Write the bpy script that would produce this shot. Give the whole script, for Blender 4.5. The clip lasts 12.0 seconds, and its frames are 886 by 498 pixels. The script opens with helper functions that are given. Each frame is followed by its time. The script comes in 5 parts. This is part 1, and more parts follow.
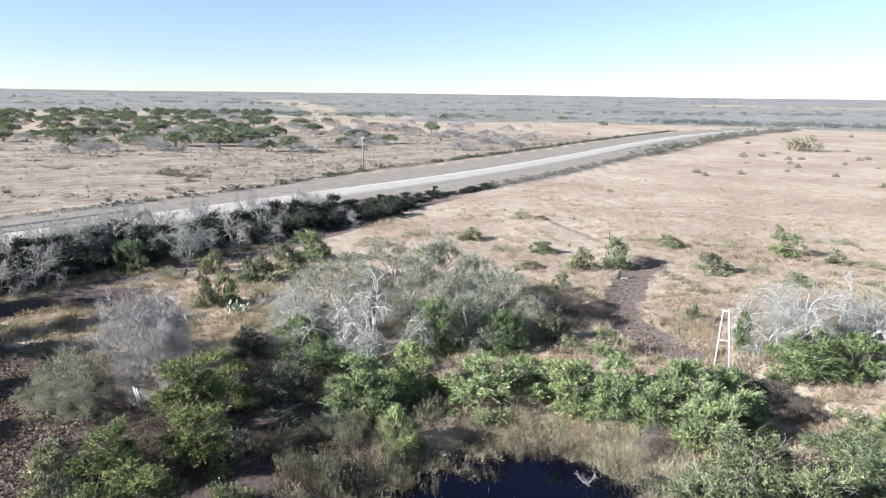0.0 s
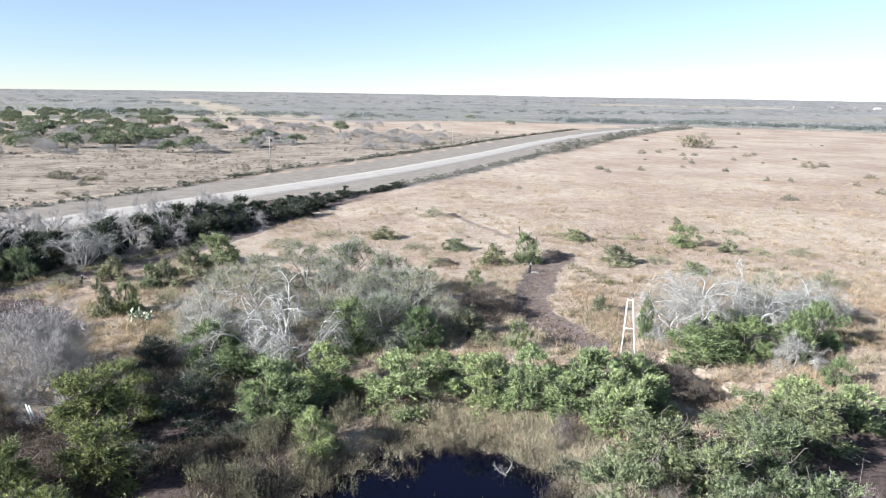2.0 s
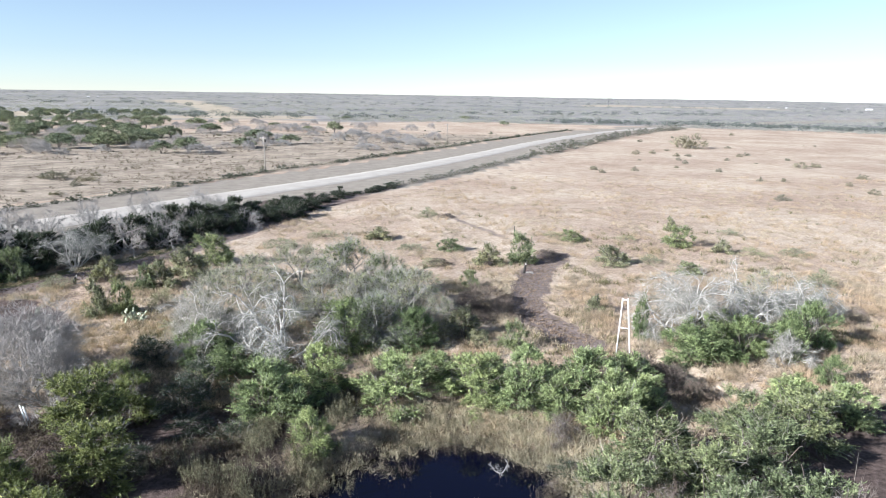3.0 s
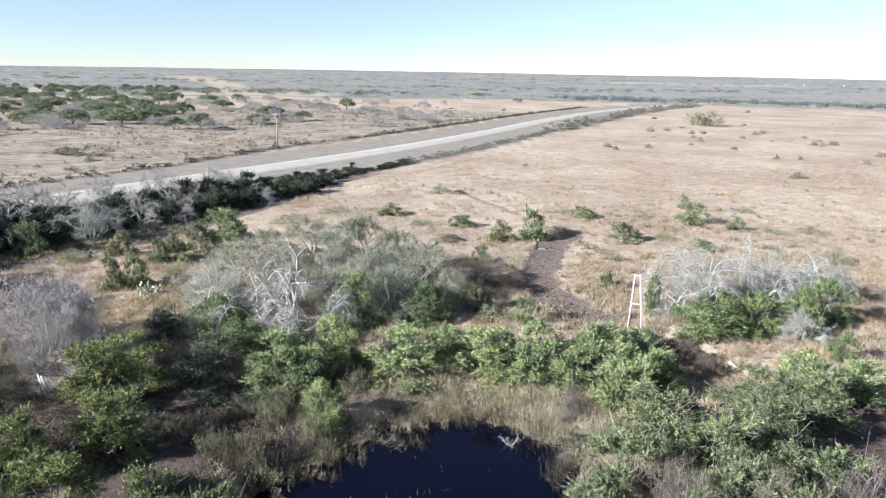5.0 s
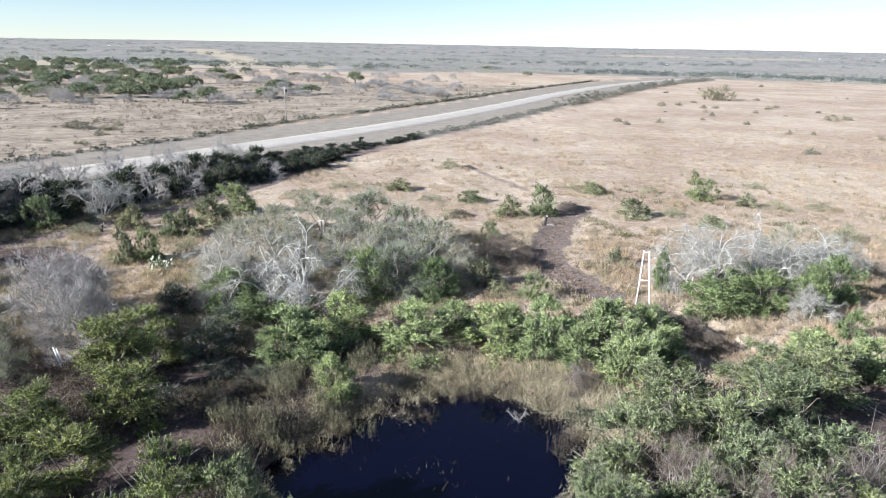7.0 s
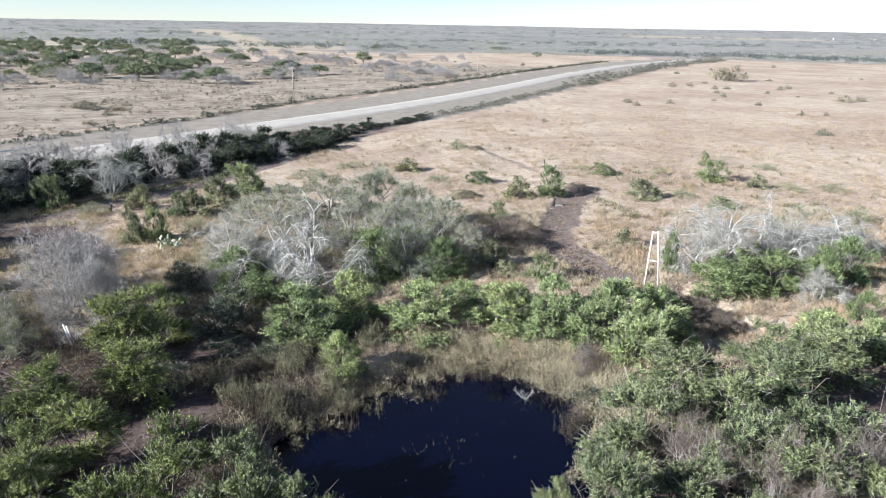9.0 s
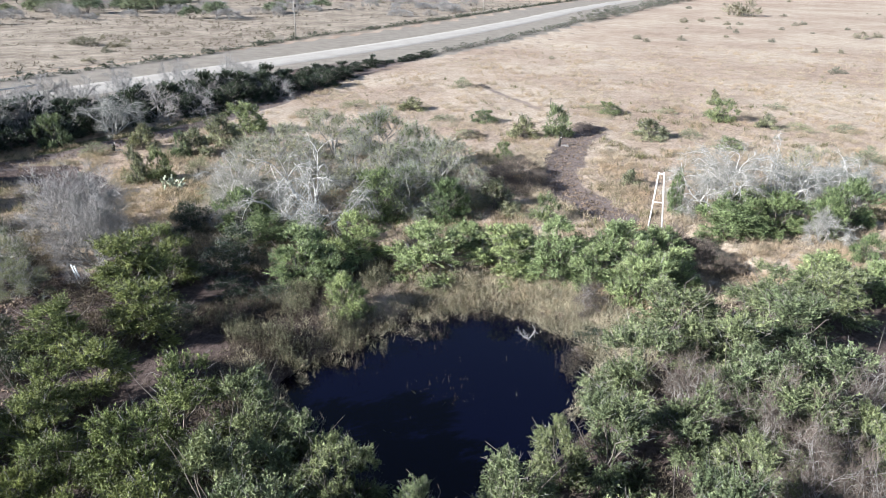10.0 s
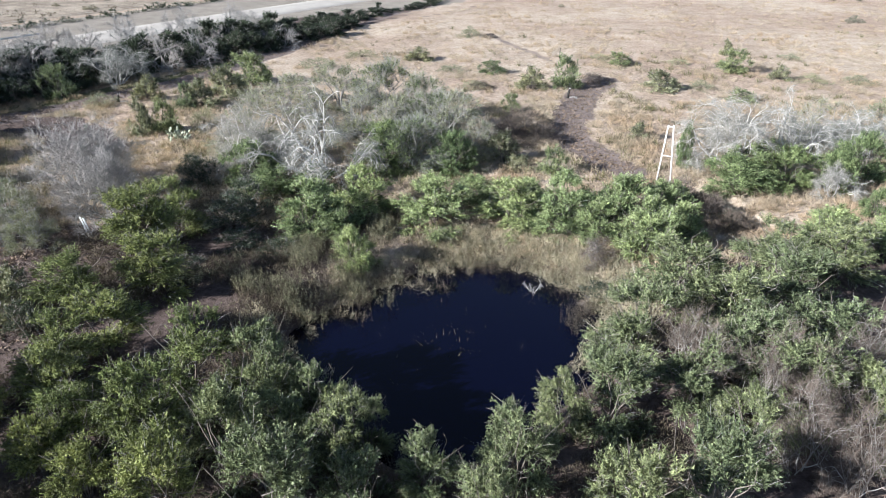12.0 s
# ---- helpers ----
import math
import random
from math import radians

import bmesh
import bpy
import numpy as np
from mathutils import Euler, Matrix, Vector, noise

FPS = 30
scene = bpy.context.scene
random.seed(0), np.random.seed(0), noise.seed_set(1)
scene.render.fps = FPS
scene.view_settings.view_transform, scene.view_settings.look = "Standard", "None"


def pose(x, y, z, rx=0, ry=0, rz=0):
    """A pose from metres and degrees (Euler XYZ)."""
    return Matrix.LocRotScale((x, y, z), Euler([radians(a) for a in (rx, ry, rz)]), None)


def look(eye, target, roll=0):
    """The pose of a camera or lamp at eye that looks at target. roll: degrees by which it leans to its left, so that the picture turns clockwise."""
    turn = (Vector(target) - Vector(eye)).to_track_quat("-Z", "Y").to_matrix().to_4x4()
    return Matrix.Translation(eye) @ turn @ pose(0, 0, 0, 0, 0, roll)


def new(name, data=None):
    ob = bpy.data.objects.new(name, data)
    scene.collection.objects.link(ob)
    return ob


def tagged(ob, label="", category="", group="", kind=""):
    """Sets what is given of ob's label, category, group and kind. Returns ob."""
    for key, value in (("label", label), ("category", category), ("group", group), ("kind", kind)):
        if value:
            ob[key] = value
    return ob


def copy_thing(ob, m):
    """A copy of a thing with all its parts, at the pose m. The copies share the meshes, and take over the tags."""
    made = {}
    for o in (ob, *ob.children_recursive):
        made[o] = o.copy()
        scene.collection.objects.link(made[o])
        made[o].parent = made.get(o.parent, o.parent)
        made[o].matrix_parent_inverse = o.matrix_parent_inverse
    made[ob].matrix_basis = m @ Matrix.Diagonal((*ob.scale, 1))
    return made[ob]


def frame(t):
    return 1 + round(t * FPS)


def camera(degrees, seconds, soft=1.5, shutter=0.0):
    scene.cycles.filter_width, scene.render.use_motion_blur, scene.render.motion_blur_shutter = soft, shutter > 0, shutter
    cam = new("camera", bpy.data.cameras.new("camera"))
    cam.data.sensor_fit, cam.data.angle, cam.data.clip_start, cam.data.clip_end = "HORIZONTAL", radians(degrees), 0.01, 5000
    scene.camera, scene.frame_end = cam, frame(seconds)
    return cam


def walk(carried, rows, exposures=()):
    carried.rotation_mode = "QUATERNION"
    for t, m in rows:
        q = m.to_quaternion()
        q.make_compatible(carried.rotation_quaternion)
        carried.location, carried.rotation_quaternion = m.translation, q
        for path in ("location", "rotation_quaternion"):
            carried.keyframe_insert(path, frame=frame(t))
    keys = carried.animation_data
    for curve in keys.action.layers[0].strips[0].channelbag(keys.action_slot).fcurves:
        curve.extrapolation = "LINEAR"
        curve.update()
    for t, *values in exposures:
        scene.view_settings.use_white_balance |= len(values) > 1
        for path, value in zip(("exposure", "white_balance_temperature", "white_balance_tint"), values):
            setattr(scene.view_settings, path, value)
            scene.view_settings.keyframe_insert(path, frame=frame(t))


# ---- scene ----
# camera and walk
cam = camera(65.69, 12.0, 0.8)
PATH = [
    (0, pose(0.084, 0.077, 20.291, 77.277, -0.834, 0.647)),
    (0.5, pose(0.083, 0.092, 20.260, 77.298, -0.858, -1.549)),
    (1, pose(0.088, 0.083, 20.232, 77.308, -0.889, -3.314)),
    (1.5, pose(0.077, 0.079, 20.206, 77.320, -0.909, -5.039)),
    (2, pose(0.067, 0.074, 20.180, 77.337, -0.940, -6.792)),
    (2.5, pose(0.019, 0.071, 20.156, 77.392, -0.968, -7.358)),
    (4.5, pose(-0.054, 0.033, 19.934, 77.406, -1.002, -6.489)),
    (5, pose(-0.025, 0.015, 19.870, 75.557, -1.025, -6.241)),
    (5.5, pose(-0.034, 0.042, 19.925, 73.507, -1.038, -6.016)),
    (6, pose(-0.043, 0.034, 19.976, 73.373, -1.064, -5.832)),
    (6.5, pose(-0.063, 0.002, 19.992, 73.404, -1.045, -5.677)),
    (7, pose(-0.084, -0.106, 19.985, 73.437, -1.060, -5.500)),
    (8.8, pose(-0.037, -0.030, 19.789, 72.893, -1.002, -4.866)),
    (9, pose(-0.045, -0.041, 19.768, 71.932, -1.022, -4.809)),
    (9.5, pose(-0.014, -0.076, 19.781, 68.327, -1.012, -4.567)),
    (10, pose(0.001, -0.055, 19.859, 66.919, -1.013, -4.389)),
    (10.5, pose(0.016, -0.064, 19.899, 66.111, -0.982, -4.213)),
    (11, pose(-0.006, -0.073, 19.953, 65.195, -0.978, -4.083)),
    (11.5, pose(-0.003, -0.069, 19.980, 64.260, -0.973, -3.944)),
    (12, pose(-0.025, -0.089, 19.964, 62.931, -0.967, -3.821)),
]
EXPOSURES = [(0, 1.58, 5600, 9), (12, 1.52, 5600, 8)]
walk(cam, PATH, EXPOSURES)

# light: clear winter sky, low sun from the west side of the field
SUN_ELEV = radians(25)
SUN_AZIM = radians(-110)         # from +y, clockwise: behind the camera, over its left
world = bpy.data.worlds.new("sky")
scene.world = world
world.use_nodes = True
wn = world.node_tree
wn.nodes.clear()
sky = wn.nodes.new("ShaderNodeTexSky")
sky.sky_type = "NISHITA"
sky.sun_disc = False
sky.sun_elevation, sky.sun_rotation = SUN_ELEV, SUN_AZIM
sky.air_density, sky.dust_density, sky.ozone_density = 0.85, 0.0, 2.4
bg = wn.nodes.new("ShaderNodeBackground")
bg.inputs["Strength"].default_value = 0.05
wo = wn.nodes.new("ShaderNodeOutputWorld")
haze = wn.nodes.new("ShaderNodeHueSaturation")
haze.inputs["Saturation"].default_value = 0.68
wn.links.new(sky.outputs[0], haze.inputs["Color"])
wn.links.new(haze.outputs[0], bg.inputs[0])
wn.links.new(bg.outputs[0], wo.inputs[0])
sun_data = bpy.data.lights.new("sun", "SUN")
sun_data.energy, sun_data.angle, sun_data.color = 5.0, radians(0.5), (1.0, 0.91, 0.81)
sun = new("sun", sun_data)
to_sun = Vector((math.sin(SUN_AZIM) * math.cos(SUN_ELEV), math.cos(SUN_AZIM) * math.cos(SUN_ELEV), math.sin(SUN_ELEV)))
sun.matrix_world = look(to_sun * 50, (0, 0, 0))


# ---------------------------------------------------------------- materials
def nodes_of(name):
    m = bpy.data.materials.new(name)
    m.use_nodes = True
    nt = m.node_tree
    return m, nt, nt.nodes["Principled BSDF"]


def noise_node(nt, scale, detail=4.0, rough=0.6, coord="Object"):
    tc = nt.nodes.new("ShaderNodeTexCoord")
    n = nt.nodes.new("ShaderNodeTexNoise")
    n.inputs["Scale"].default_value = scale
    n.inputs["Detail"].default_value = detail
    n.inputs["Roughness"].default_value = rough
    nt.links.new(tc.outputs[coord], n.inputs["Vector"])
    return n.outputs["Fac"]


def ramp(nt, fac, stops):
    r = nt.nodes.new("ShaderNodeValToRGB")
    e = r.color_ramp.elements
    while len(e) < len(stops):
        e.new(0.5)
    for k, (p, c) in enumerate(stops):
        e[k].position, e[k].color = p, (*c, 1) if len(c) == 3 else c
    nt.links.new(fac, r.inputs[0])
    return r.outputs[0]


def mix(nt, fac, a, b, how="MIX"):
    m = nt.nodes.new("ShaderNodeMix")
    m.data_type, m.blend_type = "RGBA", how
    for sock, v in ((m.inputs[0], fac), (m.inputs[6], a), (m.inputs[7], b)):
        if isinstance(v, (int, float)):
            sock.default_value = v
        elif isinstance(v, tuple):
            sock.default_value = (*v, 1)
        else:
            nt.links.new(v, sock)
    return m.outputs[2]


def maths(nt, op, a, b=0.0, c=0.0):
    m = nt.nodes.new("ShaderNodeMath")
    m.operation = op
    for sock, v in zip(m.inputs, (a, b, c)):
        if isinstance(v, (int, float)):
            sock.default_value = v
        else:
            nt.links.new(v, sock)
    return m.outputs[0]


def attr(nt, name):
    a = nt.nodes.new("ShaderNodeAttribute")
    a.attribute_name = name
    return a.outputs["Fac"]


def bump(nt, bsdf, height, strength=0.5, dist=0.05):
    b = nt.nodes.new("ShaderNodeBump")
    b.inputs["Strength"].default_value, b.inputs["Distance"].default_value = strength, dist
    nt.links.new(height, b.inputs["Height"])
    nt.links.new(b.outputs[0], bsdf.inputs["Normal"])


def leafy(name, dark, mid, light, through_amount=0.11, rough=0.6):
    """Foliage or twigs: colour varies leaf by leaf, plant by plant and over the crown."""
    m, nt, b = nodes_of(name)
    geo = nt.nodes.new("ShaderNodeNewGeometry")
    info = nt.nodes.new("ShaderNodeObjectInfo")
    c = ramp(nt, geo.outputs["Random Per Island"], ((0.0, tuple(0.5 * (q + r) for q, r in zip(dark, mid))), (0.5, mid), (1.0, tuple(0.5 * (q + r) for q, r in zip(mid, light)))))
    patch = ramp(nt, noise_node(nt, 0.9, 2.0), ((0.35, (0.72, 0.74, 0.7)), (0.65, (1.2, 1.18, 1.1))))
    c = mix(nt, 1.0, c, patch, "MULTIPLY")
    tone = nt.nodes.new("ShaderNodeCombineColor")
    for sock in tone.inputs:
        nt.links.new(maths(nt, "ADD", attr(nt, "tone"), 1.0), sock)
    c = mix(nt, 1.0, c, tone.outputs[0], "MULTIPLY")
    tint = ramp(nt, info.outputs["Random"], ((0.0, (0.8, 0.84, 0.86)), (0.5, (1.0, 1.0, 1.0)), (1.0, (1.1, 1.07, 1.0))))
    c = mix(nt, 1.0, c, tint, "MULTIPLY")
    nt.links.new(c, b.inputs["Base Color"])
    b.inputs["Roughness"].default_value = rough
    b.inputs["Specular IOR Level"].default_value = 0.25
    if through_amount:
        tr = nt.nodes.new("ShaderNodeBsdfTranslucent")
        nt.links.new(mix(nt, 1.0, c, (1.25, 1.3, 0.8), "MULTIPLY"), tr.inputs[0])
        ms = nt.nodes.new("ShaderNodeMixShader")
        ms.inputs[0].default_value = through_amount
        nt.links.new(b.outputs[0], ms.inputs[1])
        nt.links.new(tr.outputs[0], ms.inputs[2])
        nt.links.new(ms.outputs[0], nt.nodes["Material Output"].inputs[0])
    return m


def plain(name, a, b_col, scale=3.0, rough=0.8, metal=0.0, bump_amount=0.3, bump_dist=0.01):
    m, nt, b = nodes_of(name)
    n1 = noise_node(nt, scale, 5.0)
    n2 = noise_node(nt, scale * 9.0, 3.0)
    c = ramp(nt, maths(nt, "MULTIPLY_ADD", n2, 0.35, maths(nt, "MULTIPLY", n1, 0.65)), ((0.3, a), (0.7, b_col)))
    nt.links.new(c, b.inputs["Base Color"])
    b.inputs["Roughness"].default_value, b.inputs["Metallic"].default_value = rough, metal
    bump(nt, b, n2, bump_amount, bump_dist)
    return m


MAT_MESQUITE = leafy("mesquite_leaf", (0.05, 0.06, 0.03), (0.152, 0.176, 0.094), (0.29, 0.325, 0.185))
MAT_MESQUITE_DEEP = leafy("deep_mesquite_leaf", (0.048, 0.058, 0.022), (0.152, 0.174, 0.066), (0.33, 0.355, 0.14))
MAT_BRIGHT = leafy("bright_leaf", (0.11, 0.136, 0.062), (0.24, 0.287, 0.142), (0.41, 0.468, 0.255))
MAT_OLIVE = leafy("olive_leaf", (0.15, 0.155, 0.1), (0.24, 0.245, 0.165), (0.35, 0.345, 0.245))
MAT_TWIG = leafy("grey_twig", (0.19, 0.178, 0.182), (0.31, 0.292, 0.3), (0.45, 0.43, 0.435), 0.0, 0.8)
MAT_WHITETWIG = leafy("pale_twig", (0.21, 0.2, 0.188), (0.32, 0.306, 0.29), (0.46, 0.442, 0.42), 0.0, 0.8)
MAT_DARKTWIG = leafy("brown_twig", (0.07, 0.055, 0.05), (0.13, 0.105, 0.095), (0.21, 0.18, 0.16), 0.0, 0.85)
# bare grey brush, its base colour lightened to stand for haze
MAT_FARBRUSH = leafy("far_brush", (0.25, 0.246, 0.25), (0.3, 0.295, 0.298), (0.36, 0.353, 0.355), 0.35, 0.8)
MAT_UNDER = leafy("undergrowth_leaf", (0.075, 0.102, 0.05), (0.162, 0.205, 0.1), (0.27, 0.325, 0.165), 0.14)
MAT_FIELDBUSH = leafy("field_bush", (0.12, 0.112, 0.09), (0.19, 0.178, 0.14), (0.28, 0.262, 0.21), 0.1, 0.8)
MAT_SHRUB = leafy("shrub_leaf", (0.1, 0.125, 0.066), (0.17, 0.2, 0.11), (0.26, 0.295, 0.17), 0.14)
MAT_ROADBUSH = leafy("roadside_leaf", (0.06, 0.064, 0.05), (0.1, 0.105, 0.08), (0.16, 0.162, 0.125), 0.1, 0.8)
# far trees: green pulled to blue-grey, haze put into the colour
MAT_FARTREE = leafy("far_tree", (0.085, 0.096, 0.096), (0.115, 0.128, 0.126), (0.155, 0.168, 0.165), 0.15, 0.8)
MAT_PLUME = leafy("weed_plume", (0.075, 0.068, 0.045), (0.165, 0.155, 0.105), (0.31, 0.29, 0.21), 0.15, 0.8)
# leaf green lowered for the shade on the hedge's near side
MAT_HEDGE = leafy("hedge_leaf", (0.022, 0.032, 0.023), (0.042, 0.055, 0.036), (0.072, 0.09, 0.058), 0.1)
MAT_SAGE = leafy("sage_leaf", (0.12, 0.125, 0.075), (0.235, 0.24, 0.155), (0.37, 0.37, 0.25), 0.14)
# mesquite green, greyed in the colour for the haze over the grove
MAT_GROVE = leafy("grove_leaf", (0.12, 0.14, 0.098), (0.185, 0.208, 0.148), (0.26, 0.285, 0.21), 0.18)
MAT_STRAW = leafy("straw", (0.24, 0.185, 0.142), (0.42, 0.348, 0.28), (0.57, 0.492, 0.41), 0.2, 0.7)
nt = MAT_STRAW.node_tree
old = nt.nodes["Principled BSDF"].inputs["Base Color"].links[0].from_socket
rust = ramp(nt, noise_node(nt, 0.11, 3.0, 0.6), ((0.42, (1.0, 1.0, 1.0)), (0.62, (0.95, 0.85, 0.77))))
nt.links.new(mix(nt, 1.0, old, rust, "MULTIPLY"), nt.nodes["Principled BSDF"].inputs["Base Color"])
# dead weed brown, darkened to hold the tree shade on the bank
MAT_WEED = leafy("weed", (0.038, 0.03, 0.024), (0.088, 0.074, 0.058), (0.19, 0.165, 0.13), 0.1, 0.8)
MAT_OLIVEWEED = leafy("olive_weed", (0.085, 0.075, 0.045), (0.155, 0.15, 0.085), (0.25, 0.22, 0.14), 0.15, 0.8)
MAT_LITTER = leafy("litter", (0.1, 0.073, 0.058), (0.19, 0.145, 0.115), (0.32, 0.255, 0.205), 0.0, 0.9)
MAT_REED = leafy("reed", (0.2, 0.168, 0.12), (0.41, 0.352, 0.265), (0.6, 0.53, 0.41), 0.2, 0.7)
MAT_BARK = plain("bark", (0.09, 0.075, 0.062), (0.21, 0.185, 0.16), 5.0, 0.9, 0, 0.8, 0.02)
MAT_PALEBARK = plain("pale_bark", (0.42, 0.4, 0.37), (0.66, 0.64, 0.6), 4.0, 0.8, 0, 0.6, 0.02)
MAT_GREYBARK = plain("grey_bark", (0.2, 0.185, 0.17), (0.38, 0.36, 0.335), 4.0, 0.85, 0, 0.6, 0.02)
MAT_WHITEWOOD = plain("white_paint", (0.72, 0.72, 0.71), (0.86, 0.86, 0.86), 2.5, 0.55)
MAT_POLE = plain("weathered_pole", (0.2, 0.18, 0.155), (0.33, 0.3, 0.265), 2.0, 0.8)
MAT_STEEL = plain("galvanised_steel", (0.42, 0.43, 0.43), (0.6, 0.61, 0.61), 3.0, 0.55, 0.3)
MAT_CACTUS = plain("cactus_pad", (0.16, 0.19, 0.12), (0.42, 0.45, 0.34), 6.0, 0.7)
MAT_HOUSE = plain("house_wall", (0.4, 0.39, 0.38), (0.55, 0.54, 0.53), 0.4, 0.7)
MAT_ROOF = plain("house_roof", (0.4, 0.4, 0.4), (0.6, 0.6, 0.6), 0.4, 0.6, 0.0)
MAT_DARKGLASS = plain("dark_glass", (0.03, 0.035, 0.04), (0.05, 0.055, 0.06), 1.0, 0.15)
MAT_BLACK = plain("charred_wood", (0.02, 0.018, 0.016), (0.05, 0.045, 0.04), 5.0, 0.9)


# ---------------------------------------------------------------- mesh helpers
def mesh_of(name, verts, faces, mats, smooth=False):
    me = bpy.data.meshes.new(name)
    verts = np.asarray(verts, np.float32)
    me.from_pydata(verts.tolist(), [], faces if isinstance(faces, list) else faces.tolist())
    for m in mats if isinstance(mats, (list, tuple)) else (mats,):
        me.materials.append(m)
    if smooth:
        me.polygons.foreach_set("use_smooth", [True] * len(me.polygons))
    me.update()
    return me


def thing(name, place, label, category, group=""):
    e = new(name)
    e.location = place
    return tagged(e, label, category, group)


def piece(name, me, parent, label=""):
    ob = new(name, me)
    ob.parent = parent
    return tagged(ob, label) if label else ob


def tube(path, radii, sides=6):
    """A tapered tube along a polyline: verts, faces."""
    path = [Vector(p) for p in path]
    vs, fs = [], []
    side = None
    for k, p in enumerate(path):
        d = (path[min(k + 1, len(path) - 1)] - path[max(k - 1, 0)]).normalized()
        if side is None:
            side = d.orthogonal().normalized()
        side = (side - d * side.dot(d)).normalized()
        up = d.cross(side)
        for j in range(sides):
            a = 2 * math.pi * j / sides
            vs.append(p + (side * math.cos(a) + up * math.sin(a)) * radii[k])
    for k in range(len(path) - 1):
        for j in range(sides):
            a, b = k * sides + j, k * sides + (j + 1) % sides
            fs.append((a, b, b + sides, a + sides))
    n = len(vs)
    vs += [path[0], path[-1]]
    for j in range(sides):
        fs.append((n, (j + 1) % sides, j))
        fs.append((n + 1, n - sides + j, n - sides + (j + 1) % sides))
    return vs, fs


def join(parts):
    vs, fs = [], []
    for v, f in parts:
        o = len(vs)
        vs += [tuple(p) for p in v]
        fs += [tuple(i + o for i in q) for q in f]
    return vs, fs


def box(cx, cy, cz, sx, sy, sz, bevel=0.0):
    bm = bmesh.new()
    bmesh.ops.create_cube(bm, size=1.0)
    for v in bm.verts:
        v.co = Vector((cx + v.co.x * sx, cy + v.co.y * sy, cz + v.co.z * sz))
    if bevel:
        bmesh.ops.bevel(bm, geom=bm.edges[:], offset=bevel, segments=1, affect="EDGES")
    bm.verts.index_update()
    out = [v.co.copy() for v in bm.verts], [tuple(v.index for v in f.verts) for f in bm.faces]
    bm.free()
    return out


def slivers(rng, centres, spread, count, length, width, out_from=None, droop=0.0, outward=0.6, up=0.0):
    """Many thin triangular leaves or twigs round the centres: verts and faces as arrays."""
    centres = np.asarray(centres, float)
    n = len(centres) * count
    c = np.repeat(centres, count, 0)
    sp = np.repeat(np.broadcast_to(np.asarray(spread, float), (len(centres), 3)), count, 0)
    off = rng.normal(size=(n, 3))
    off *= (rng.random((n, 1)) ** 0.45) / np.linalg.norm(off, axis=1, keepdims=True)
    p = c + off * sp
    d = rng.normal(size=(n, 3)) * (1 - outward)
    d += off * outward
    if out_from is not None:
        w = p - np.asarray(out_from, float)
        d += outward * w / (np.linalg.norm(w, axis=1, keepdims=True) + 1e-6)
    d[:, 2] += up - droop
    d /= np.linalg.norm(d, axis=1, keepdims=True) + 1e-9
    s = np.cross(d, rng.normal(size=(n, 3)))
    s /= np.linalg.norm(s, axis=1, keepdims=True) + 1e-9
    ln = length * (0.6 + 0.8 * rng.random((n, 1)))
    wd = width * (0.6 + 0.8 * rng.random((n, 1)))
    v = np.stack([p - s * wd / 2, p + s * wd / 2, p + d * ln], 1).reshape(-1, 3)
    return v, np.arange(3 * n).reshape(-1, 3)


def sprigs(rng, centres, spread, count, length, width, out_from=None, droop=0.4, outward=0.6, up=0.0):
    """Bent twigs, each a tapering ribbon of two parts whose tip hangs: verts and faces."""
    centres = np.asarray(centres, float)
    n = len(centres) * count
    off = rng.normal(size=(n, 3))
    off *= (rng.random((n, 1)) ** 0.45) / np.linalg.norm(off, axis=1, keepdims=True)
    p = np.repeat(centres, count, 0) + off * np.repeat(np.broadcast_to(np.asarray(spread, float), (len(centres), 3)), count, 0)
    d = rng.normal(size=(n, 3)) * (1 - outward) + off * outward
    if out_from is not None:
        w = p - np.asarray(out_from, float)
        d += outward * w / (np.linalg.norm(w, axis=1, keepdims=True) + 1e-6)
    d[:, 2] += up
    d /= np.linalg.norm(d, axis=1, keepdims=True) + 1e-9
    e = d.copy()
    e[:, 2] -= droop * (0.5 + rng.random(n))
    e += rng.normal(size=(n, 3)) * 0.25
    e /= np.linalg.norm(e, axis=1, keepdims=True) + 1e-9
    s = np.cross(d, rng.normal(size=(n, 3)))
    s *= width / 2 * (0.6 + 0.8 * rng.random((n, 1))) / (np.linalg.norm(s, axis=1, keepdims=True) + 1e-9)
    ln = length * (0.5 + rng.random((n, 1)))
    q = p + d * ln * 0.5
    v = np.stack([p - s, p + s, q + s * 0.7, q - s * 0.7, q + e * ln * 0.55], 1).reshape(-1, 3)
    k = np.arange(n) * 5
    f = np.stack([k, k + 1, k + 2, k + 3], 1).tolist() + np.stack([k + 3, k + 2, k + 4], 1).tolist()
    return v, f


def crown_points(rng, n, radius, low, high, flat=0.5):
    """Clump centres over a dome, kept apart, thinner inside."""
    pts = []
    tries = 0
    gap = radius * 1.5 / math.sqrt(n)
    while len(pts) < n and tries < 4000:
        tries += 1
        a, u = rng.random() * 2 * math.pi, rng.random()
        r = radius * math.sqrt(u) * (0.86 + 0.28 * rng.random())
        top = low + (high - low) * (1 - 0.72 * (r / radius) ** 2)
        z = top - (high - low) * flat * rng.random() ** 1.6
        p = np.array((r * math.cos(a), r * math.sin(a), z))
        if all(np.linalg.norm(p - q) > gap for q in pts):
            pts.append(p)
        elif tries % 60 == 0:
            gap *= 0.9
    return np.array(pts)


